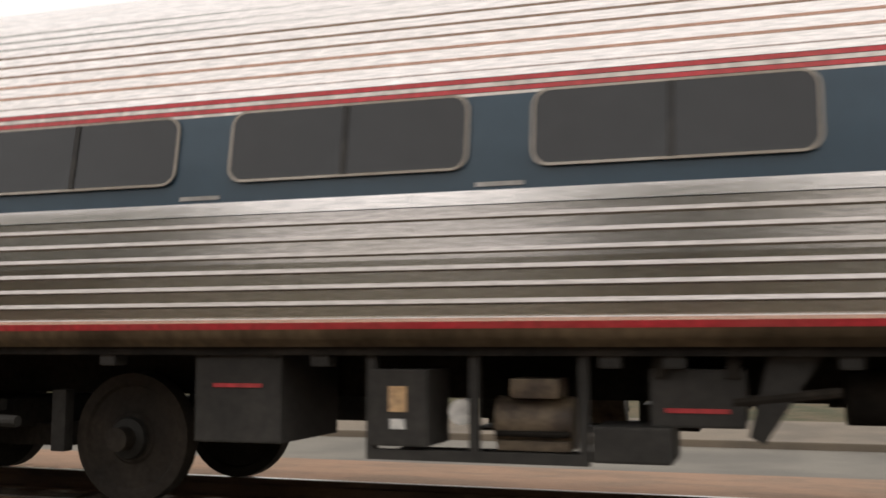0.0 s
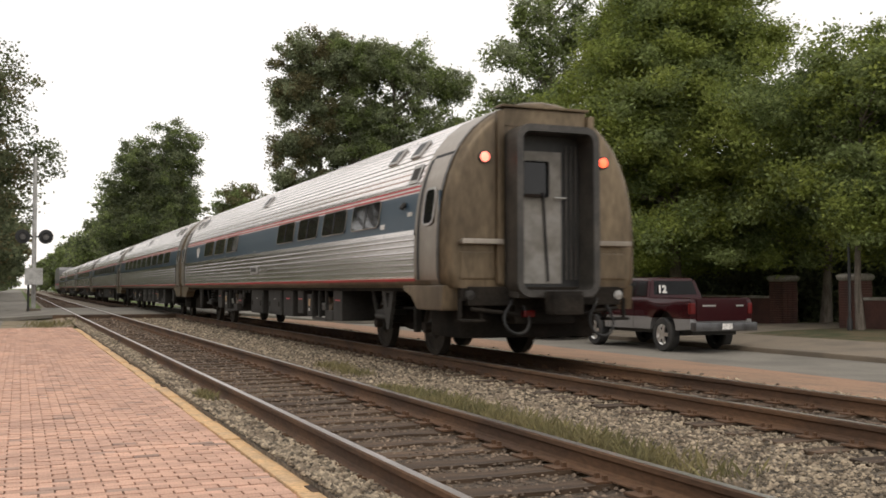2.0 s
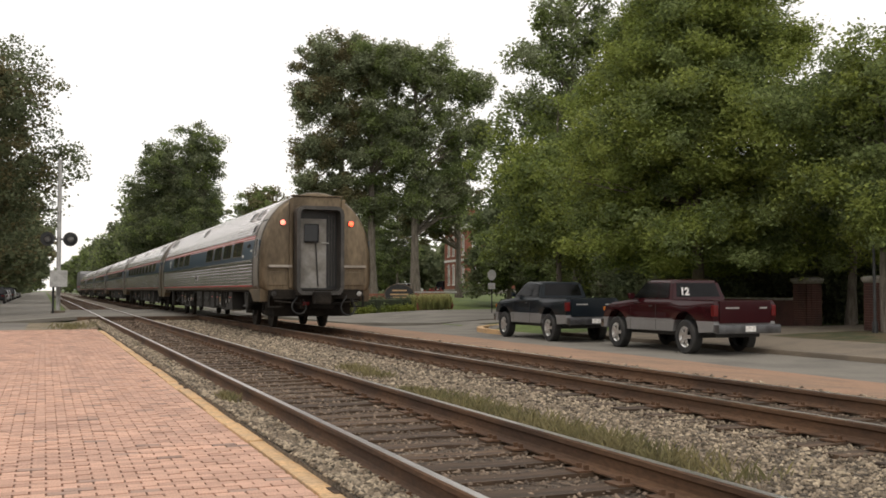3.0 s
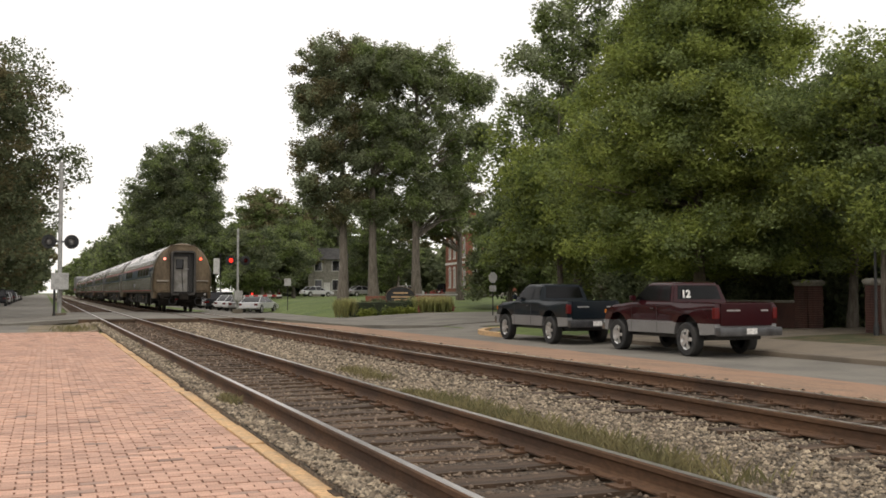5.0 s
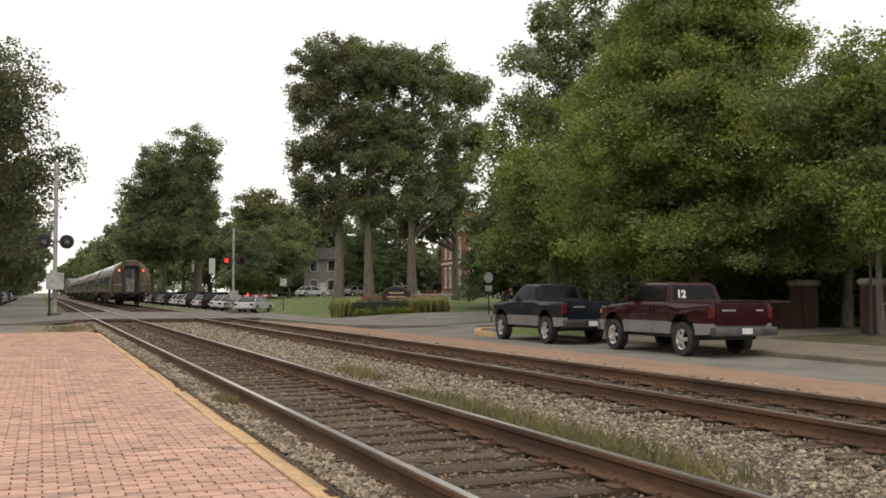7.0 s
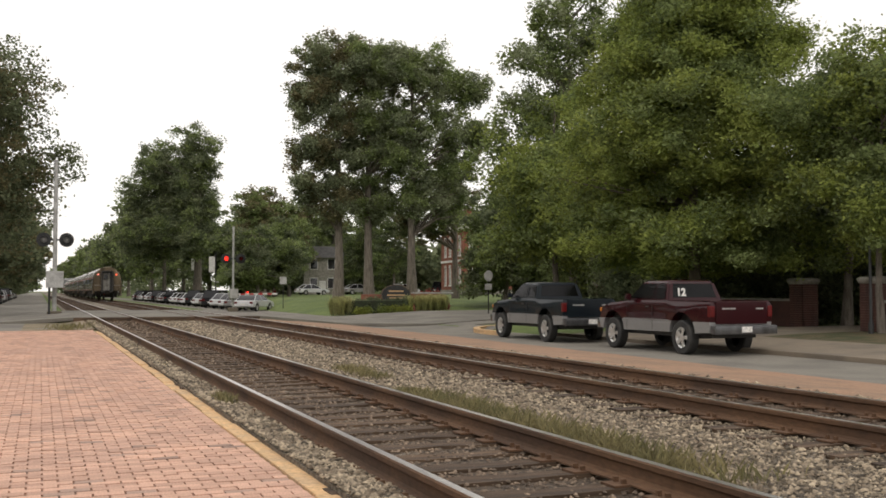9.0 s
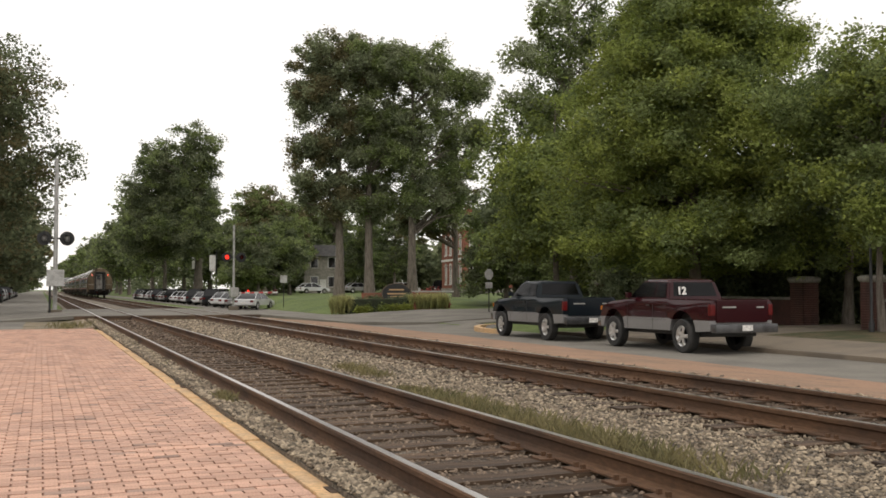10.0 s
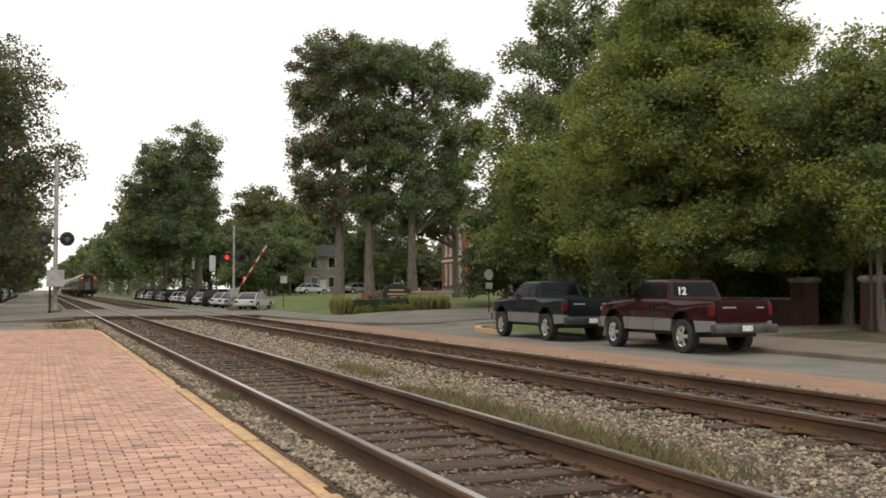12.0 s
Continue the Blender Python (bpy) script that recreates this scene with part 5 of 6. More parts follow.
def fountain(x0, x1, y0, y1, h, n, seed):
    """Clumps of arching grass blades."""
    rng = random.Random(seed)
    th = tagged(root("ornamental_grass"), "tall pale fountain grass beside the hedge", "plants")
    vs, fs = [], []
    for _ in range(n):
        cx, cy = site(rng.uniform(x0, x1), rng.uniform(y0, y1))
        z = ground_z(cx, cy) - 0.07
        for _ in range(70):
            a, hh, out = rng.uniform(0, 6.283), h * rng.uniform(0.6, 1.1), rng.uniform(0.1, 0.55)
            dx, dy = math.cos(a), math.sin(a)
            k = len(vs)
            for f, w in ((0, 0.012), (0.6, 0.014)):
                for s in (-1, 1):
                    vs.append((cx + dx * out * f * f - dy * w * s, cy + dy * out * f * f + dx * w * s, z + hh * f))
            vs.append((cx + dx * out, cy + dy * out, z + hh * 0.93))
            fs += [(k, k + 1, k + 3, k + 2), (k + 2, k + 3, k + 4)]
    pydata("blades", vs, fs, STRAW, th)


STRAW = leafmat("pale_grass_blade", (0.46, 0.43, 0.20), (0.36, 0.36, 0.15))
HEDGE = planting("hedge", "clipped dark green hedge before the sign", 18.25, 22.1, 64.2, 65.2, 0.78, LEAF_DARK, 16000, 0.07, 201)
gx, gy = site(20.17, 64.7)
part("hedge_core", box(gx - 2.1, gx + 2.1, gy - 0.6, gy + 0.6, ground_z(gx, gy) - 0.1, ground_z(gx, gy) + 0.8, 0.06), HEDGE_CORE, HEDGE)
planting("flower_bed", "pale yellow flowers along the hedge", 18.3, 22.4, 62.9, 63.4, 0.16, LEAF_YELLOW, 4000, 0.09, 202)
fountain(17.2, 18.3, 64.0, 65.6, 1.35, 26, 203)
fountain(22.2, 24.9, 63.8, 65.4, 1.25, 50, 204)
planting("red_shrub", "reddish shrub behind the sign", 23.5, 26.5, 67.5, 68.5, 1.0, LEAF_RED, 3000, 0.12, 205)


# ---- buildings
def window_unit(parent, m, w, h, arch=True):
    fr = part("window", box(-w / 2, w / 2, -0.02, 0.04, 0, h), GLASS, parent, "tall dark sash window", False, m)
    bm = bmesh.new()
    for a, b in ((-w / 2 - 0.12, -w / 2), (w / 2, w / 2 + 0.12), (-0.03, 0.03)):
        box(a, b, -0.06, 0.02, 0, h, 0, bm)
    box(-w / 2 - 0.12, w / 2 + 0.12, -0.07, 0.02, h * 0.48, h * 0.52, 0, bm)
    part("frame", bm, WHITE_TRIM, fr)
    part("sill", box(-w / 2 - 0.2, w / 2 + 0.2, -0.14, 0.02, -0.16, -0.003, 0.02), WHITE_TRIM, fr)
    bm = bmesh.new()
    for i in range(8):
        a0, a1 = math.pi * i / 8, math.pi * (i + 1) / 8
        r0, r1 = w / 2 - 0.02, w / 2 + 0.24
        vs = []
        for yy in (-0.1, 0.02):
            vs += [bm.verts.new((r * math.cos(a), yy, h + 0.75 * r * math.sin(a))) for r, a in ((r0, a0), (r1, a0), (r1, a1), (r0, a1))]
        for q in ((0, 1, 2, 3), (7, 6, 5, 4), (0, 4, 5, 1), (2, 6, 7, 3)):
            bm.faces.new([vs[k] for k in q])
    bmesh.ops.recalc_face_normals(bm, faces=bm.faces)
    part("arch", bm, WHITE_TRIM, fr)


def hall(x, y, z, w, d, turn):
    th = root("brick_hall", pose(x, y, z, 0, 0, turn), label="two-storey red brick hall with white arched window trim", category="building")
    part("wall", box(0, w, 0, d, 0.9, 8.6), RED_BRICK, th)
    part("stone_base", box(-0.12, w + 0.12, -0.12, d + 0.12, -0.4, 0.9, 0.03), STONE_CAP, th)
    part("string_course", box(-0.08, w + 0.08, -0.08, d + 0.08, 4.55, 4.85, 0.02), WHITE_TRIM, th)
    bm = box(-0.35, w + 0.35, -0.35, d + 0.35, 8.6, 8.95, 0.05)
    box(-0.6, w + 0.6, -0.6, d + 0.6, 8.95, 9.25, 0.05, bm)
    part("cornice", bm, WHITE_TRIM, th)
    part("roof", prism([(-0.6, 9.25), (d + 0.6, 9.25), (d / 2, 11.6)], -0.5, w + 0.5), ROOFING, th)
    part("chimney", box(0.8, 1.7, 2, 2.9, 9.2, 11.6, 0.05), RED_BRICK, th)
    n = int(w / 2.0)
    for i in range(n):
        for fl, hh in ((1.5, 2.3), (5.4, 2.2)):
            window_unit(th, pose(1.2 + i * 2.0, -0.02, fl), 0.75, hh)
    for i in range(4):
        for fl, hh in ((1.5, 2.3), (5.4, 2.2)):
            window_unit(th, pose(-0.02, 1.6 + i * 2.6, fl, 0, 0, -90), 0.75, hh)
    return th


hall(*site(49.3, 121.0), 0.35, 24, 12, -8)


def house(x, y, z, w, d, h, mat, turn, name="house", label="pale two-storey house among the trees"):
    th = root(name, pose(x, y, z, 0, 0, turn), label=label, category="house")
    part("wall", box(0, w, 0, d, -0.3, h), mat, th)
    part("roof", prism([(-0.5, h), (d + 0.5, h), (d / 2, h + d * 0.4)], -0.4, w + 0.4), ROOFING, th)
    for i in range(int(w / 2.6)):
        for fl in (1.0, 3.9):
            if fl + 1.5 < h:
                wd = part("window", box(-0.5, 0.5, -0.03, 0.05, 0, 1.5), GLASS, th, "", False, pose(1.5 + 2.6 * i, -0.01, fl))
                part("frame", ring_frame(1.0, 1.5, 0.02, 0.1, 0.05), WHITE_TRIM, wd, "", False, pose(0, -0.01, 0.75, 0, 0, 90))
    part("door", box(w / 2 - 0.5, w / 2 + 0.5, -0.04, 0.04, 0, 2.1), WHITE_TRIM, th)
    return th


house(36.8, 150, 0.5, 5.6, 4.5, 5.6, STONE_CAP, -15)
house(58, 52, 0.2, 16, 10, 6, RED_BRICK, -40, label="red brick house behind the garden trees")
house(34.5, 14, -0.2, 12, 10, 5.5, RED_BRICK, -60, label="red brick house behind the street tree")


# ---- vehicles, facing +y, x to the right, foot at z = 0
def arch_points(yc, r, zb, n=9):
    return [(yc + r * math.cos(math.pi * i / n), max(zb, 0.36 + r * math.sin(math.pi * i / n))) for i in range(n + 1)]


def wheel(parent, x, y, r, w, rim):
    s = 1 if x > 0 else -1
    wh = part("tyre", lathe([(r * 0.62, x - w / 2), (r * 0.93, x - w / 2), (r, x - w / 2 + 0.03), (r, x + w / 2 - 0.03), (r * 0.93, x + w / 2), (r * 0.62, x + w / 2)], "X", 26, None, (0, y, r), False), RUBBER, parent, "", True)
    f = x + s * w * 0.36
    # black disc behind the spokes puts the shade of their gaps into colour
    part("brake_disc", lathe([(r * 0.6, f - s * 0.06), (0.0005, f - s * 0.06)], "X", 20, None, (0, y, r)), BLACK, wh)
    bm = lathe([(r * 0.63, f + s * 0.02), (r * 0.57, f + s * 0.005), (r * 0.5, f - s * 0.05)], "X", 22, None, (0, y, r), False)
    for k in range(5):
        a = 2 * math.pi * k / 5 + 0.3
        box(f - 0.03, f + 0.012, -0.05, 0.05, 0.0, r * 0.6, 0.01, bm, Matrix.Translation((0, y, r)) @ Matrix.Rotation(a, 4, "X"))
    lathe([(0.07, f - s * 0.02), (0.06, f + s * 0.03), (0.0005, f + s * 0.035)], "X", 14, bm, (0, y, r))
    part("rim", bm, rim, wh, "", True)


def pickup(name, m, paint, label, sticker):
    """A long pickup, 5.6 m: rear at y = 0."""
    th = root(name, m, label=label, category="pickup truck", group="parked pickup trucks")
    W = 0.98
    ra, fa = 1.25, 4.75
    low, top = 0.62, 1.22
    # two-tone body with open wheel arches
    rad, zc, seam = 0.585, 0.45, 0.79

    def arc(yc, za, zb, n):
        a0, a1 = math.asin(min(1, (za - zc) / rad)), math.asin(min(1, (zb - zc) / rad))
        return [(yc + rad * math.cos(a0 + (a1 - a0) * i / n), zc + rad * math.sin(a0 + (a1 - a0) * i / n)) for i in range(n + 1)]

    def mirror(yc, pts):
        return [(2 * yc - p[0], p[1]) for p in reversed(pts)]

    rear_b, front_b = arc(ra, 0.48, seam, 5), arc(fa, 0.47, seam, 5)
    for outline in ([(0.03, 0.52), (0.03, seam)] + mirror(ra, rear_b),
                    rear_b + mirror(fa, front_b),
                    front_b + [(5.57, seam), (5.60, 0.52)]):
        part("lower_body", prism(outline, -W, W, None, 0.012), SILVER, th, "silver lower body")
    over = arc(ra, seam + 0.003, zc + rad, 6)
    over_f = arc(fa, seam + 0.003, zc + rad, 6)
    up = [(0.02, seam + 0.003), (0.0, 1.12), (0.01, 1.24), (0.05, 1.31), (1.98, 1.32), (2.0, 1.34), (3.2, 1.335), (4.1, 1.31), (4.9, 1.24), (5.42, 1.12), (5.58, seam + 0.003)] + over_f + mirror(fa, over_f)[1:] + over + mirror(ra, over)[1:]
    bm = prism(up, -W, W)
    for z in (0.88, 0.96, 1.02, 1.07, 1.12, 1.18, 1.23, 1.27, 1.30):
        bmesh.ops.bisect_plane(bm, geom=bm.verts[:] + bm.edges[:] + bm.faces[:], plane_co=(0, 0, z), plane_no=(0, 0, 1))
    for y in (0.3, 0.6, 0.8, 1.0, 1.25, 1.5, 1.7, 1.9, 2.2, 3.4, 3.7, 4.0, 4.25, 4.5, 4.75, 5.0, 5.25):
        bmesh.ops.bisect_plane(bm, geom=bm.verts[:] + bm.edges[:] + bm.faces[:], plane_co=(0, y, 0), plane_no=(0, 1, 0))
    for v in bm.verts:
        z, y = v.co.z, v.co.y
        flare = 0.045 * (math.exp(-((y - ra) / 0.5) ** 2) + math.exp(-((y - fa) / 0.5) ** 2)) * max(0.0, 1 - ((z - 1.03) / 0.24) ** 2)
        v.co.x *= 1.0 - 0.75 * max(0.0, z - 1.17) ** 1.5 + flare - (0.02 if 1.9 < y < 3.9 and 0.9 < z < 1.2 else 0.0) - 0.06 * max(0.0, y - 5.0)
    body = part("upper_body", bm, paint, th, "", True)
    for yc in (ra, fa):
        part("wheel_well", box(-0.70, 0.70, yc - 0.66, yc + 0.66, 0.5, 1.1), BLACK, th)
    # raised bonnet between the lower wings
    bm = prism([(3.95, 1.28), (4.05, 1.36), (5.0, 1.30), (5.46, 1.18), (5.5, 1.0), (3.95, 1.0)], -0.60, 0.60, None, 0.05)
    part("bonnet", bm, paint, body, "", True)
    # flat black sheet on the closed body stands for the shaded load bed
    part("bed_cavity", box(-0.80, 0.80, 0.12, 1.9, 1.305, 1.3065), BLACK, body)
    for s in (-1, 1):
        part("bed_rail", box(*sorted((s * 0.93, s * 0.80)), 0.05, 1.95, 1.295, 1.35, 0.02), paint, body)
    # cab
    def ring(z, y0, y1, w):
        return [(-w, y0, z), (w, y0, z), (w, y1, z), (-w, y1, z)]

    bm = loft([ring(1.30, 1.98, 4.12, 0.93), ring(1.34, 2.0, 4.08, 0.92), ring(1.86, 2.16, 3.42, 0.76), ring(1.90, 2.28, 3.28, 0.68)])
    es = [e for e in bm.edges if len(e.link_faces) == 2 and e.calc_face_angle(0) > 0.5]
    bmesh.ops.bevel(bm, geom=es, offset=0.05, segments=3, affect="EDGES")
    cab = part("cab", bm, paint, th, "", True)

    def pane(pts, nm="cab_window"):
        bm = bmesh.new()
        bm.faces.new([bm.verts.new(p) for p in pts])
        bmesh.ops.solidify(bm, geom=bm.faces[:], thickness=0.006)
        bmesh.ops.recalc_face_normals(bm, faces=bm.faces)
        return part(nm, bm, CAB_GLASS, cab)

    def wall_x(z):
        return 0.925 + (0.765 - 0.925) * (z - 1.34) / 0.52

    for s in (-1, 1):
        e = 0.012
        for y0, y1, y0t, y1t in ((2.12, 2.62, 2.24, 2.62), (2.70, 3.92, 2.70, 3.42)):
            pane([(s * (wall_x(1.39) + e), y0, 1.39), (s * (wall_x(1.39) + e), y1, 1.39), (s * (wall_x(1.80) + e), y1t, 1.80), (s * (wall_x(1.80) + e), y0t, 1.80)])
        bm = box(*sorted((s * 1.0, s * 1.16)), 3.70, 3.82, 1.36, 1.52, 0.03)
        part("door_mirror", bm, paint, cab)
        part("door_handle", box(*sorted((s * 0.985, s * 1.0)), 2.82, 2.98, 1.14, 1.18, 0.005), BLACK, cab)
        for yy in (2.66, 3.98):
            part("door_gap", box(*sorted((s * 0.972, s * 0.984)), yy, yy + 0.012, 0.5, 1.2), BLACK, th)
        part("side_moulding", box(*sorted((s * 0.97, s * 0.987)), ra + rad, fa - rad, 0.795, 0.82, 0.005), SILVER, th)
        part("tail_lamp", box(*sorted((s * 0.985, s * 0.84)), -0.015, 0.12, 0.92, 1.22, 0.03), REDLENS, th)
        part("head_lamp", box(*sorted((s * 0.95, s * 0.66)), 5.42, 5.58, 0.98, 1.10, 0.02), AMBER, th)
    pane([(-0.72, 2.02, 1.42), (0.72, 2.02, 1.42), (0.64, 2.135, 1.80), (-0.64, 2.135, 1.80)], "rear_window")
    pane([(-0.74, 4.03, 1.40), (0.74, 4.03, 1.40), (0.64, 3.47, 1.82), (-0.64, 3.47, 1.82)], "windscreen")
    part("tailgate", box(-0.80, 0.80, -0.02, 0.04, 0.74, 1.33, 0.02), paint, th)
    for i, (x0, x1) in enumerate(((-0.62, -0.2), (0.45, 0.68))):
        part("tailgate_badge", box(x0, x1, -0.026, -0.021, 1.12, 1.16), GALV, th)
    bm = box(-0.98, 0.98, -0.22, 0.0, 0.48, 0.71, 0.04)
    part("rear_bumper", bm, BUMPER, th, "", True)
    part("registration_plate", box(-0.16, 0.16, -0.235, -0.221, 0.53, 0.68), WHITE_TRIM, th)
    part("front_bumper", box(-0.99, 0.99, 5.5, 5.68, 0.48, 0.74, 0.04), CHROME, th, "", True)
    part("grille", box(-0.5, 0.5, 5.5, 5.58, 0.82, 1.14, 0.03), CHROME, th)
    part("underbody", box(-0.7, 0.7, 0.3, 5.2, 0.36, 0.62, 0.03), BLACK, th)
    part("rear_axle", tube((-0.8, ra, 0.40), (0.8, ra, 0.40), 0.09, None, 10), BLACK, th)
    for y in (ra, fa):
        for s in (-1, 1):
            wheel(th, s * 0.865, y, 0.455, 0.28, ALLOY)
    for ob in th.children:
        if not ob.name.startswith("tyre"):
            ob.location.z += 0.10
    if sticker:
        cu = bpy.data.curves.new("window_number", "FONT")
        cu.body, cu.size, cu.extrude, cu.align_x = "12", 0.30, 0.002, "CENTER"
        cu.offset, cu.shear = 0.014, 0.15
        cu.materials.append(WHITE_TRIM)
        ob = new("window_number", cu)
        ob.parent = cab
        ob.matrix_basis = pose(-0.46, 1.998, 1.47, 73, 0, 0)
        tagged(ob, "white race number sticker on the glass")
    return th


pickup("pickup_truck", pose(*site(16.76, 21.95), -0.6), MAROON, "maroon and silver extended-cab pickup truck parked at the kerb", True)
pickup("pickup_truck", pose(*site(16.36, 29.25), -0.6), NAVY, "dark green and silver pickup truck parked at the kerb", False)


def parked_car(name, m, paint, suv, label):
    th = root(name, m, label=label, category="car", group="parked cars")
    hh = 1.72 if suv else 1.42
    L, W, belt = 4.5, 0.88, 0.98 if suv else 0.88
    lo = [(0.0, 0.45), (0.0, belt - 0.06), (0.3, belt), (4.0 if suv else 3.6, belt), (4.4, belt - 0.2), (4.5, 0.5), (4.4, 0.3)] + arch_points(3.6, 0.36, 0.3) + arch_points(0.85, 0.36, 0.3) + [(0.3, 0.3)]
    part("body", prism(lo, -W, W, None, 0.05), paint, th, "", True)
    y0, y1, y2, y3 = (0.1, 0.35, 2.7, 3.5) if suv else (0.35, 1.1, 2.3, 3.3)
    bm = loft([[(-W * 0.96, y0, belt - 0.02), (W * 0.96, y0, belt - 0.02), (W * 0.96, y3, belt - 0.02), (-W * 0.96, y3, belt - 0.02)], [(-W * 0.74, y1, hh), (W * 0.74, y1, hh), (W * 0.74, y2, hh), (-W * 0.74, y2, hh)]])
    bmesh.ops.bevel(bm, geom=bm.edges[:], offset=0.05, segments=2, affect="EDGES")
    part("cabin_glass", bm, CAB_GLASS, th, "", True)
    part("roof", box(-W * 0.72, W * 0.72, y1, y2, hh - 0.03, hh + 0.025, 0.025), paint, th)
    for s in (-1, 1):
        for ya, yb in ((y1, y0), (y2, y3), ((y1 + y2) / 2, (y1 + y2) / 2)):
            part("pillar", tube((s * W * 0.95, yb, belt), (s * W * 0.75, ya, hh), 0.035, None, 6), paint, th)
        part("tail_lamp", box(*sorted((s * 0.84, s * 0.55)), -0.02, 0.08, belt - 0.28, belt - 0.1, 0.02), REDLENS, th)
        for y in (0.85, 3.6):
            wheel(th, s * 0.78, y, 0.32, 0.2, GALV)
    part("bumper", box(-0.86, 0.86, -0.08, 0.05, 0.4, 0.6, 0.03), paint, th)
    part("registration_plate", box(-0.2, 0.2, -0.095, -0.082, 0.5, 0.62), WHITE_TRIM, th)
    return th


CARS = [parked_car("parked_car", pose(0, -300, 0), WHITEPAINT, False, "white saloon car parked beside the railway"),
        parked_car("parked_car", pose(4, -300, 0), DARKCAR, True, "dark sport utility car parked beside the railway"),
        parked_car("parked_car", pose(8, -300, 0), SILVER, False, "silver saloon car parked beside the railway"),
        parked_car("parked_car", pose(12, -300, 0), MAROON, True, "dark red sport utility car parked beside the railway")]
order = [0, 2, 0, 0, 1, 2, 0, 1, 0, 2, 0, 0, 1, 2, 0, 2, 1, 0, 2, 0, 1, 0, 2, 1, 0, 2]
for i, k in enumerate(order):
    copy_thing(CARS[k], pose(15.5 + rr.uniform(-0.2, 0.2), 84.0 + i * 4.1, -0.57, 0, 0, -32 + rr.uniform(-3, 3)))
for i, (xx, yy, k) in enumerate(((-4.6, 112, 1), (-4.7, 126, 0), (-4.8, 138, 2), (-4.8, 150, 1), (-4.9, 166, 0))):
    copy_thing(CARS[k], pose(xx, yy, -0.27))
for i, k in enumerate((0, 2, 0, 1, 0, 3, 2)):
    xx, yy = 33 + i * 6.2, 138 - i * 1.5
    copy_thing(CARS[k], pose(xx, yy, ground_z(xx, yy) - 0.03, 0, 0, -78))
for i, c in enumerate(CARS):
    c.matrix_basis = pose(-5.0 - 0.05 * i, 184 + i * 9, -0.27)


# ---- grass tufts in the ballast
def tufts(name, label, spots, n, h, seed):
    rng = np.random.default_rng(seed)
    verts, faces = [], []
    for _ in range(n):
        x0, x1, y0, y1, dense = spots[rng.integers(len(spots))]
        x = rng.normal((x0 + x1) / 2, (x1 - x0) / 4)
        y = rng.uniform(y0, y1)
        z = ground_z(x, y)
        hh = h * (0.4 + 0.9 * rng.random()) * dense
        a = rng.random() * 6.28
        dx, dy = 0.006 * math.cos(a), 0.006 * math.sin(a)
        lx, ly = rng.normal(0, 0.35) * hh, rng.normal(0, 0.35) * hh
        k = len(verts)
        verts += [(x - dx, y - dy, z), (x + dx, y + dy, z), (x + lx * 0.4 + dx * 0.7, y + ly * 0.4 + dy * 0.7, z + hh * 0.6), (x + lx, y + ly, z + hh)]
        faces += [(k, k + 1, k + 2), (k, k + 2, k + 3)]
    ob = pydata(name, verts, faces, BLADE)
    return tagged(ob, label, "grass", kind="stuff")


tufts("grass_strip", "dry green grass growing in the ballast between tracks", [(3.95, 4.75, 5.6, 11.5, 1.0), (3.95, 4.6, 6.2, 10.5, 1.15), (4.0, 4.7, 10.5, 12.5, 0.7)], 5600, 0.13, 301)
tufts("grass_tuft", "small grass tuft in the ballast", [(4.45, 4.9, 14.3, 16.4, 1.0)], 750, 0.12, 302)
tufts("edge_weeds", "dry weeds along the platform edge", [(1.85, 2.05, 11.3, 12.0, 0.5), (0.2, 1.7, 36.2, 40, 1.0), (1.85, 2.1, 17, 31, 0.3)], 1500, 0.2, 303)


# ---- ties, ballast stones and platform bricks
def tie_mesh(seed):
    rng = random.Random(seed)
    bm = box(-1.14, 1.14, -0.11, 0.11, -0.18, 0.0)
    bmesh.ops.subdivide_edges(bm, edges=[e for e in bm.edges if abs(e.verts[0].co.x - e.verts[1].co.x) > 1], cuts=6)
    for v in bm.verts:
        v.co += Vector((rng.uniform(-0.03, 0.03) if abs(v.co.x) > 1.2 else 0, rng.uniform(-0.012, 0.012), rng.uniform(-0.012, 0.004) if v.co.z > -0.01 else 0))
    return mesh_of("tie", bm, TIE)


TIES = [tie_mesh(i) for i in range(6)]
TRACKS = []
for k, rails in enumerate((NEAR_RAILS, FAR_RAILS)):
    tr = root("track_ties", label="weathered dark wooden ties under the near track" if k == 0 else "weathered dark wooden ties under the far track", category="railway ties", kind="structure")
    rng = random.Random(7 + k)
    xc = sum(rails) / 2
    yy = -11.0
    while yy < 45.6:
        ob = new("tie", TIES[rng.randrange(6)])
        ob.parent = tr
        ob.matrix_basis = pose(xc + rng.uniform(-0.06, 0.06), yy, -0.172 + rng.uniform(-0.012, 0.0), 0, 0, rng.uniform(-1.2, 1.2)) @ Matrix.Diagonal((1.16 if k else 1.0, 1, 1, 1))
        yy += 0.53 + rng.uniform(-0.03, 0.03)
    verts, faces = [], []
    yy = 62.6
    while yy < 240:
        i = len(verts)
        for dx in (-1.3, 1.3):
            for dy in (-0.11, 0.11):
                for dz in (-0.3, -0.172):
                    verts.append((xc + dx, yy + dy, dz))
        faces += [tuple(i + j for j in f) for f in ((1, 3, 7, 5), (0, 1, 5, 4), (2, 6, 7, 3))]
        yy += 0.53
    tagged(pydata("far_ties", verts, faces, TIE, tr), kind="stuff")
    TRACKS.append(tr)

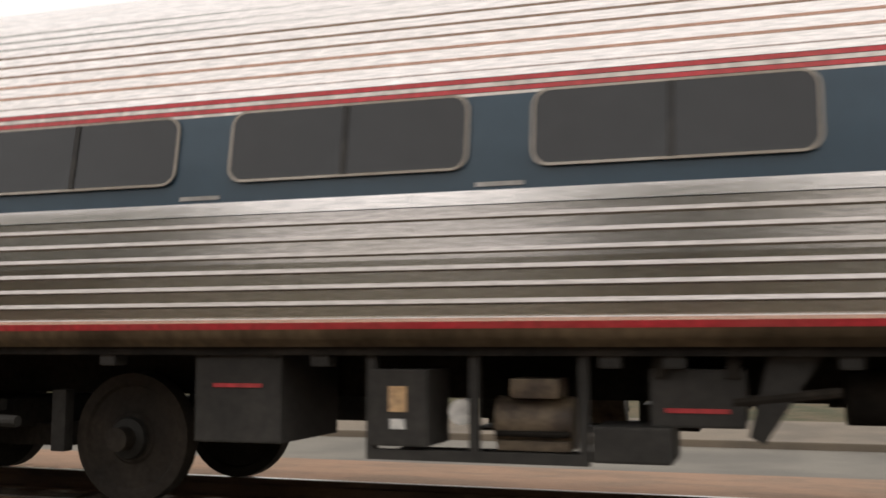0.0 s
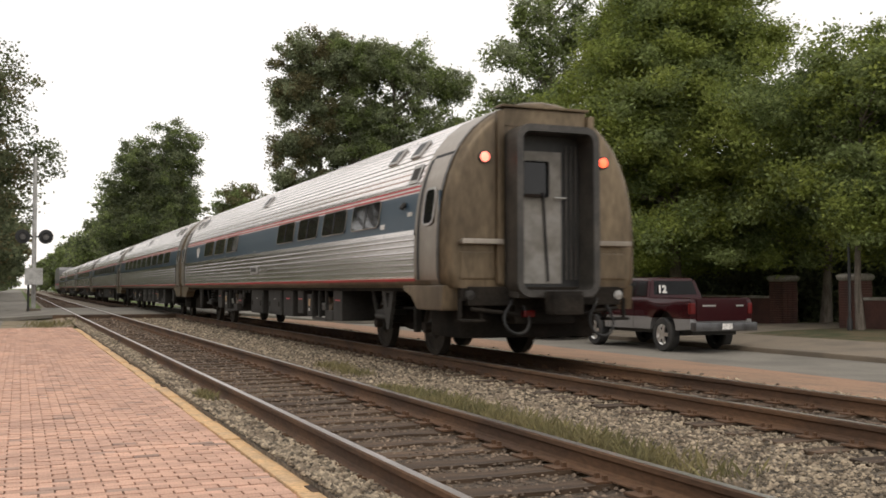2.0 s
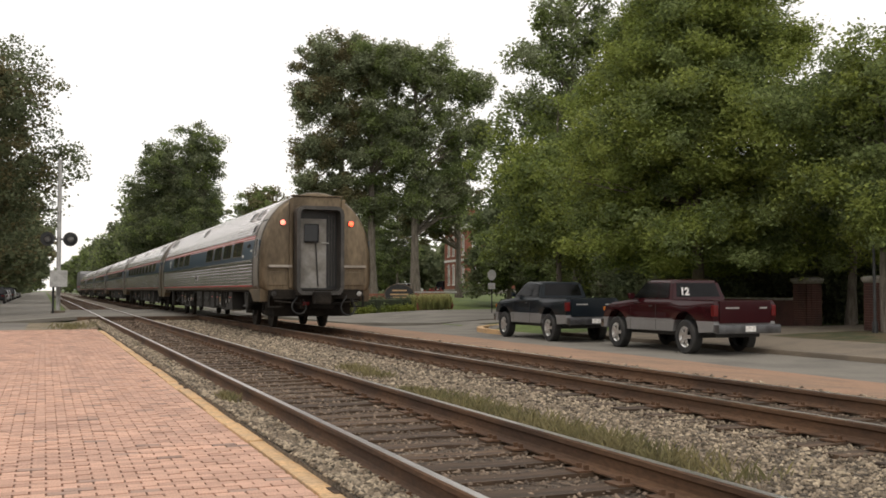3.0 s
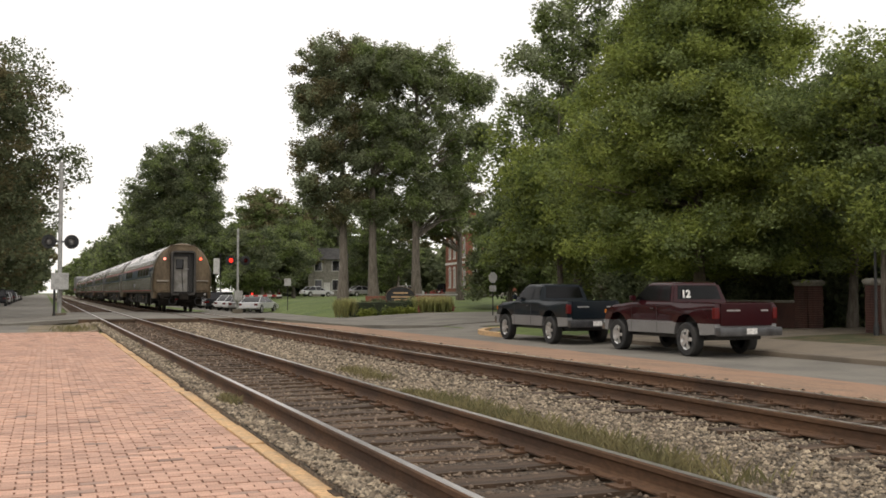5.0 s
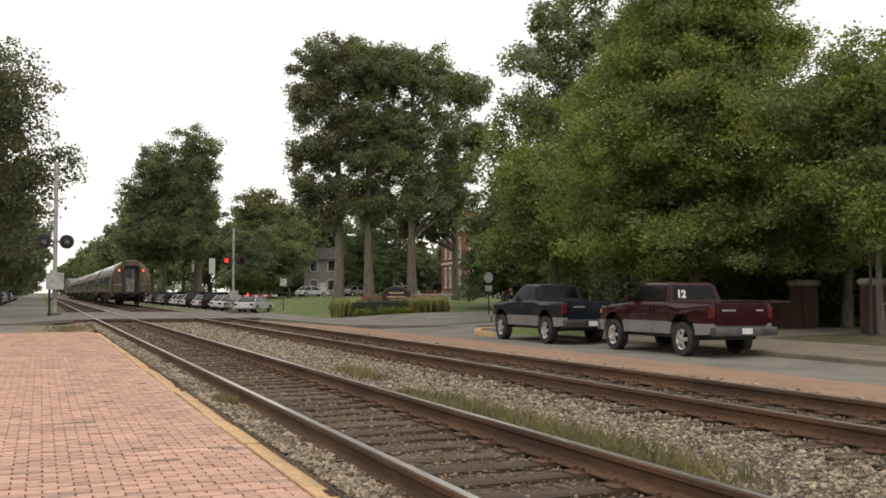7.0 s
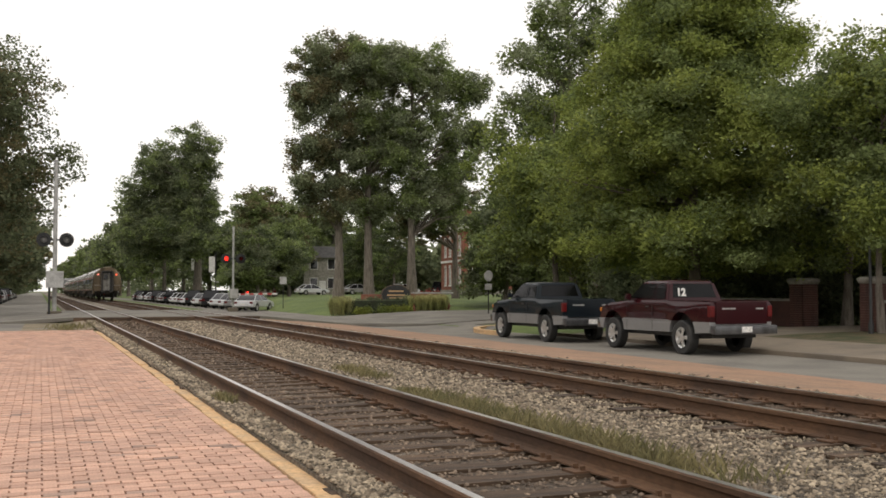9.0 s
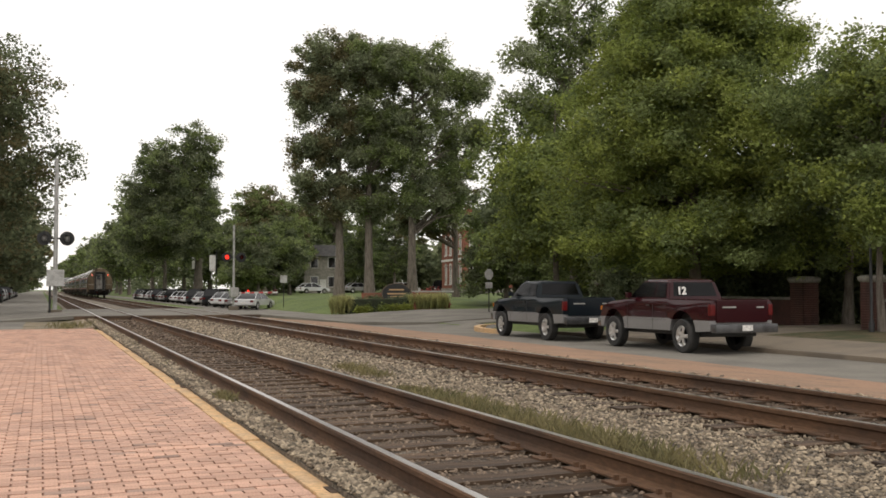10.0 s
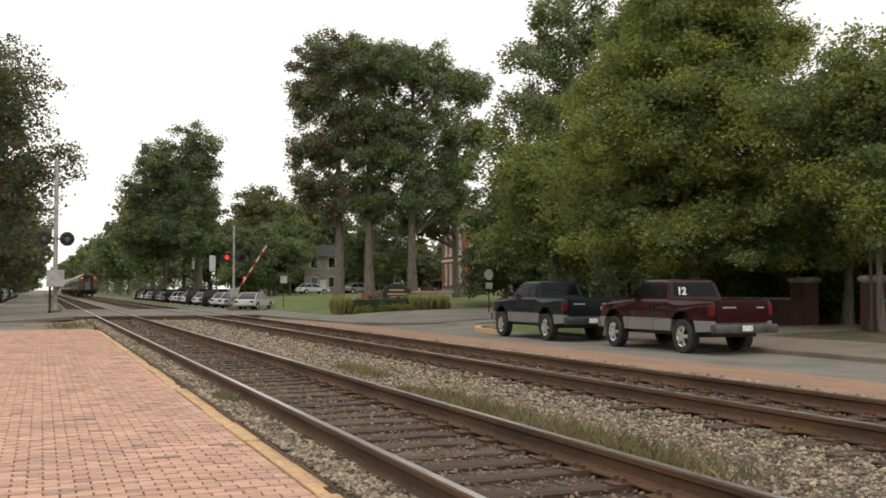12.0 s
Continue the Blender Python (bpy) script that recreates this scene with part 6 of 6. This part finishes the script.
# tie plates and spikes on the nearest ties
bm = box(-0.19, 0.19, -0.09, 0.09, -0.004, 0.012)
for dx, dy in ((-0.1, 0.05), (0.1, -0.05), (-0.1, -0.05), (0.1, 0.05)):
    box(dx - 0.016, dx + 0.016, dy - 0.012, dy + 0.012, 0.01, 0.045, 0, bm)
PLATE = mesh_of("tie_plate", bm, RAIL_RUST)
for k, rails in enumerate((NEAR_RAILS, FAR_RAILS)):
    for ob in [o for o in TRACKS[k].children if o.name.startswith("tie") and o.location.y > 2][:58]:
        for x in rails:
            p = new("tie_plate", PLATE)
            p.parent = TRACKS[k]
            p.matrix_basis = pose(x, ob.location.y, -0.171)


def stones(seed, zones, mat, label):
    rng = np.random.default_rng(seed)
    ico = np.array([(1, 0, 0), (-1, 0, 0), (0, 1, 0), (0, -1, 0), (0, 0, 1), (0.55, 0.55, 0.6), (-0.6, 0.5, 0.55), (0.5, -0.6, 0.5)])
    tris = np.array([(4, 5, 6), (4, 7, 5), (5, 0, 2), (5, 2, 6), (7, 0, 5), (6, 2, 1), (4, 6, 1), (4, 1, 3), (4, 3, 7), (7, 3, 0)])
    P, S = [], []
    for x0, x1, dens, r in zones:
        y = 4.5
        while y < 44:
            far = max(1.0, y / 9)
            n = rng.poisson(dens * (x1 - x0) * 1.0 / far ** 1.35)
            px, py = rng.uniform(x0, x1, n), rng.uniform(y, y + 1, n)
            sc = r * far ** 0.45 * (0.6 + 0.9 * rng.random(n))
            P.append(np.stack([px, py, np.array([ground_z(a, 0) for a in px]) + 0.3 * sc + rng.random(n) * 0.022], 1))
            S.append(sc)
            y += 1
    P, S = np.concatenate(P), np.concatenate(S)
    n = len(P)
    V = ico[None] * (0.6 + 0.8 * rng.random((n, 8, 1))) * S[:, None, None] * (0.7 + 0.8 * rng.random((n, 1, 3))) * np.array([1, 1, 0.8])
    a = rng.random(n) * 6.28
    c, s = np.cos(a)[:, None], np.sin(a)[:, None]
    V = np.stack([V[..., 0] * c - V[..., 1] * s, V[..., 0] * s + V[..., 1] * c, V[..., 2]], 2) + P[:, None]
    F = tris[None] + 8 * np.arange(n)[:, None, None]
    me = bpy.data.meshes.new("ballast_stones")
    me.vertices.add(8 * n)
    me.vertices.foreach_set("co", V.astype(np.float32).ravel())
    F = F.reshape(-1, 3)
    me.loops.add(3 * len(F))
    me.loops.foreach_set("vertex_index", F.astype(np.int32).ravel())
    me.polygons.add(len(F))
    me.polygons.foreach_set("loop_start", np.arange(0, 3 * len(F), 3, dtype=np.int32))
    me.update(calc_edges=True)
    me.materials.append(mat)
    return tagged(new("ballast_stones", me), label, "ballast", kind="stuff")


stones(3, [(1.785, 2.11, 1500, 0.0165), (1.775, 1.88, 1500, 0.015), (1.782, 1.96, 800, 0.015), (3.73, 6.28, 760, 0.015), (7.93, 8.95, 340, 0.016)], STONE, "grey and tan crushed ballast stones")
stones(4, [(2.26, 3.62, 330, 0.0125), (6.5, 7.86, 280, 0.0135)], STONE_BROWN, "rust-brown stained stones between the rails")

# bricks in running bond, courses across the platform
def brick_box(w, d):
    return mesh_of("brick", box(-w / 2, w / 2, -d / 2, d / 2, -0.03, 0.0, 0.0), BRICK)


BRICKM = brick_box(0.186, 0.096)
BRICK_DARK = material("grey_stained_brick", (0.36, 0.235, 0.18), 0.85, 0.0, (0.28, 0.19, 0.15), 3, 60, 0.25, island=0.2)
BRICKM_DARK = BRICKM.copy()
BRICKM_DARK.materials[0] = BRICK_DARK
rng = random.Random(9)
verts, faces = [], []
row, yy, made = 0, -6.0, 0
dark = []
while yy < 35.9:
    xx = 1.628 - 0.1 - (0.1 if row % 2 else 0.0)
    if row % 2:
        i = len(verts)
        for zz in (-0.2, -0.23):
            verts += [(1.533, yy - 0.048, zz), (1.628, yy - 0.048, zz), (1.628, yy + 0.048, zz), (1.533, yy + 0.048, zz)]
        faces += [(i, i + 1, i + 2, i + 3), (i, i + 4, i + 5, i + 1), (i + 3, i + 7, i + 4, i)]
    while xx > -6.0:
        z = -0.2 + rng.uniform(-0.004, 0.003)
        if made < 300 and yy > 5.4 and xx > -0.6:
            ob = new("brick", BRICKM if rng.random() > 0.05 else BRICKM_DARK)
            ob.parent = PLAT
            ob.matrix_basis = pose(xx, yy, z, rng.uniform(-0.8, 0.8), rng.uniform(-0.5, 0.5), rng.uniform(-0.6, 0.6))
            made += 1
        else:
            i = len(verts)
            t = rng.uniform(-0.003, 0.003)
            if rng.random() < 0.05:
                dark += range(len(faces), len(faces) + 5)
            for dx, dy in ((-0.093, -0.048), (0.093, -0.048), (0.093, 0.048), (-0.093, 0.048)):
                verts.append((xx + dx, yy + dy, z + t * dx * 10))
            for dx, dy in ((-0.093, -0.048), (0.093, -0.048), (0.093, 0.048), (-0.093, 0.048)):
                verts.append((xx + dx, yy + dy, -0.23))
            faces += [(i, i + 1, i + 2, i + 3), (i, i + 4, i + 5, i + 1), (i + 1, i + 5, i + 6, i + 2), (i + 2, i + 6, i + 7, i + 3), (i + 3, i + 7, i + 4, i)]
        xx -= 0.2
    yy += 0.1
    row += 1
field = tagged(pydata("brick_field", verts, faces, BRICK_S, PLAT), kind="stuff")
field.data.materials.append(BRICK_DARK)
for k in dark:
    field.data.polygons[k].material_index = 1


# ---- what moves
def motions():
    speed, gain, start = 13.8, 0.17, -14.91
    times = [0.5 * i for i in range(25)]
    for i, car in enumerate(TRAIN):
        y0 = start + PITCH * i
        walk(car, [(t, pose(TRAIN_X, y0 + speed * t + gain * t * t, 0)) for t in times])
    walk(GATE, [(t, pose(0.2, 0.0, 1.3, 0, -a, -65)) for t, a in ((0, 0.5), (10.4, 0.5), (10.8, 1.0), (11.1, 6), (11.4, 17), (11.7, 30), (12.0, 43))])


motions()
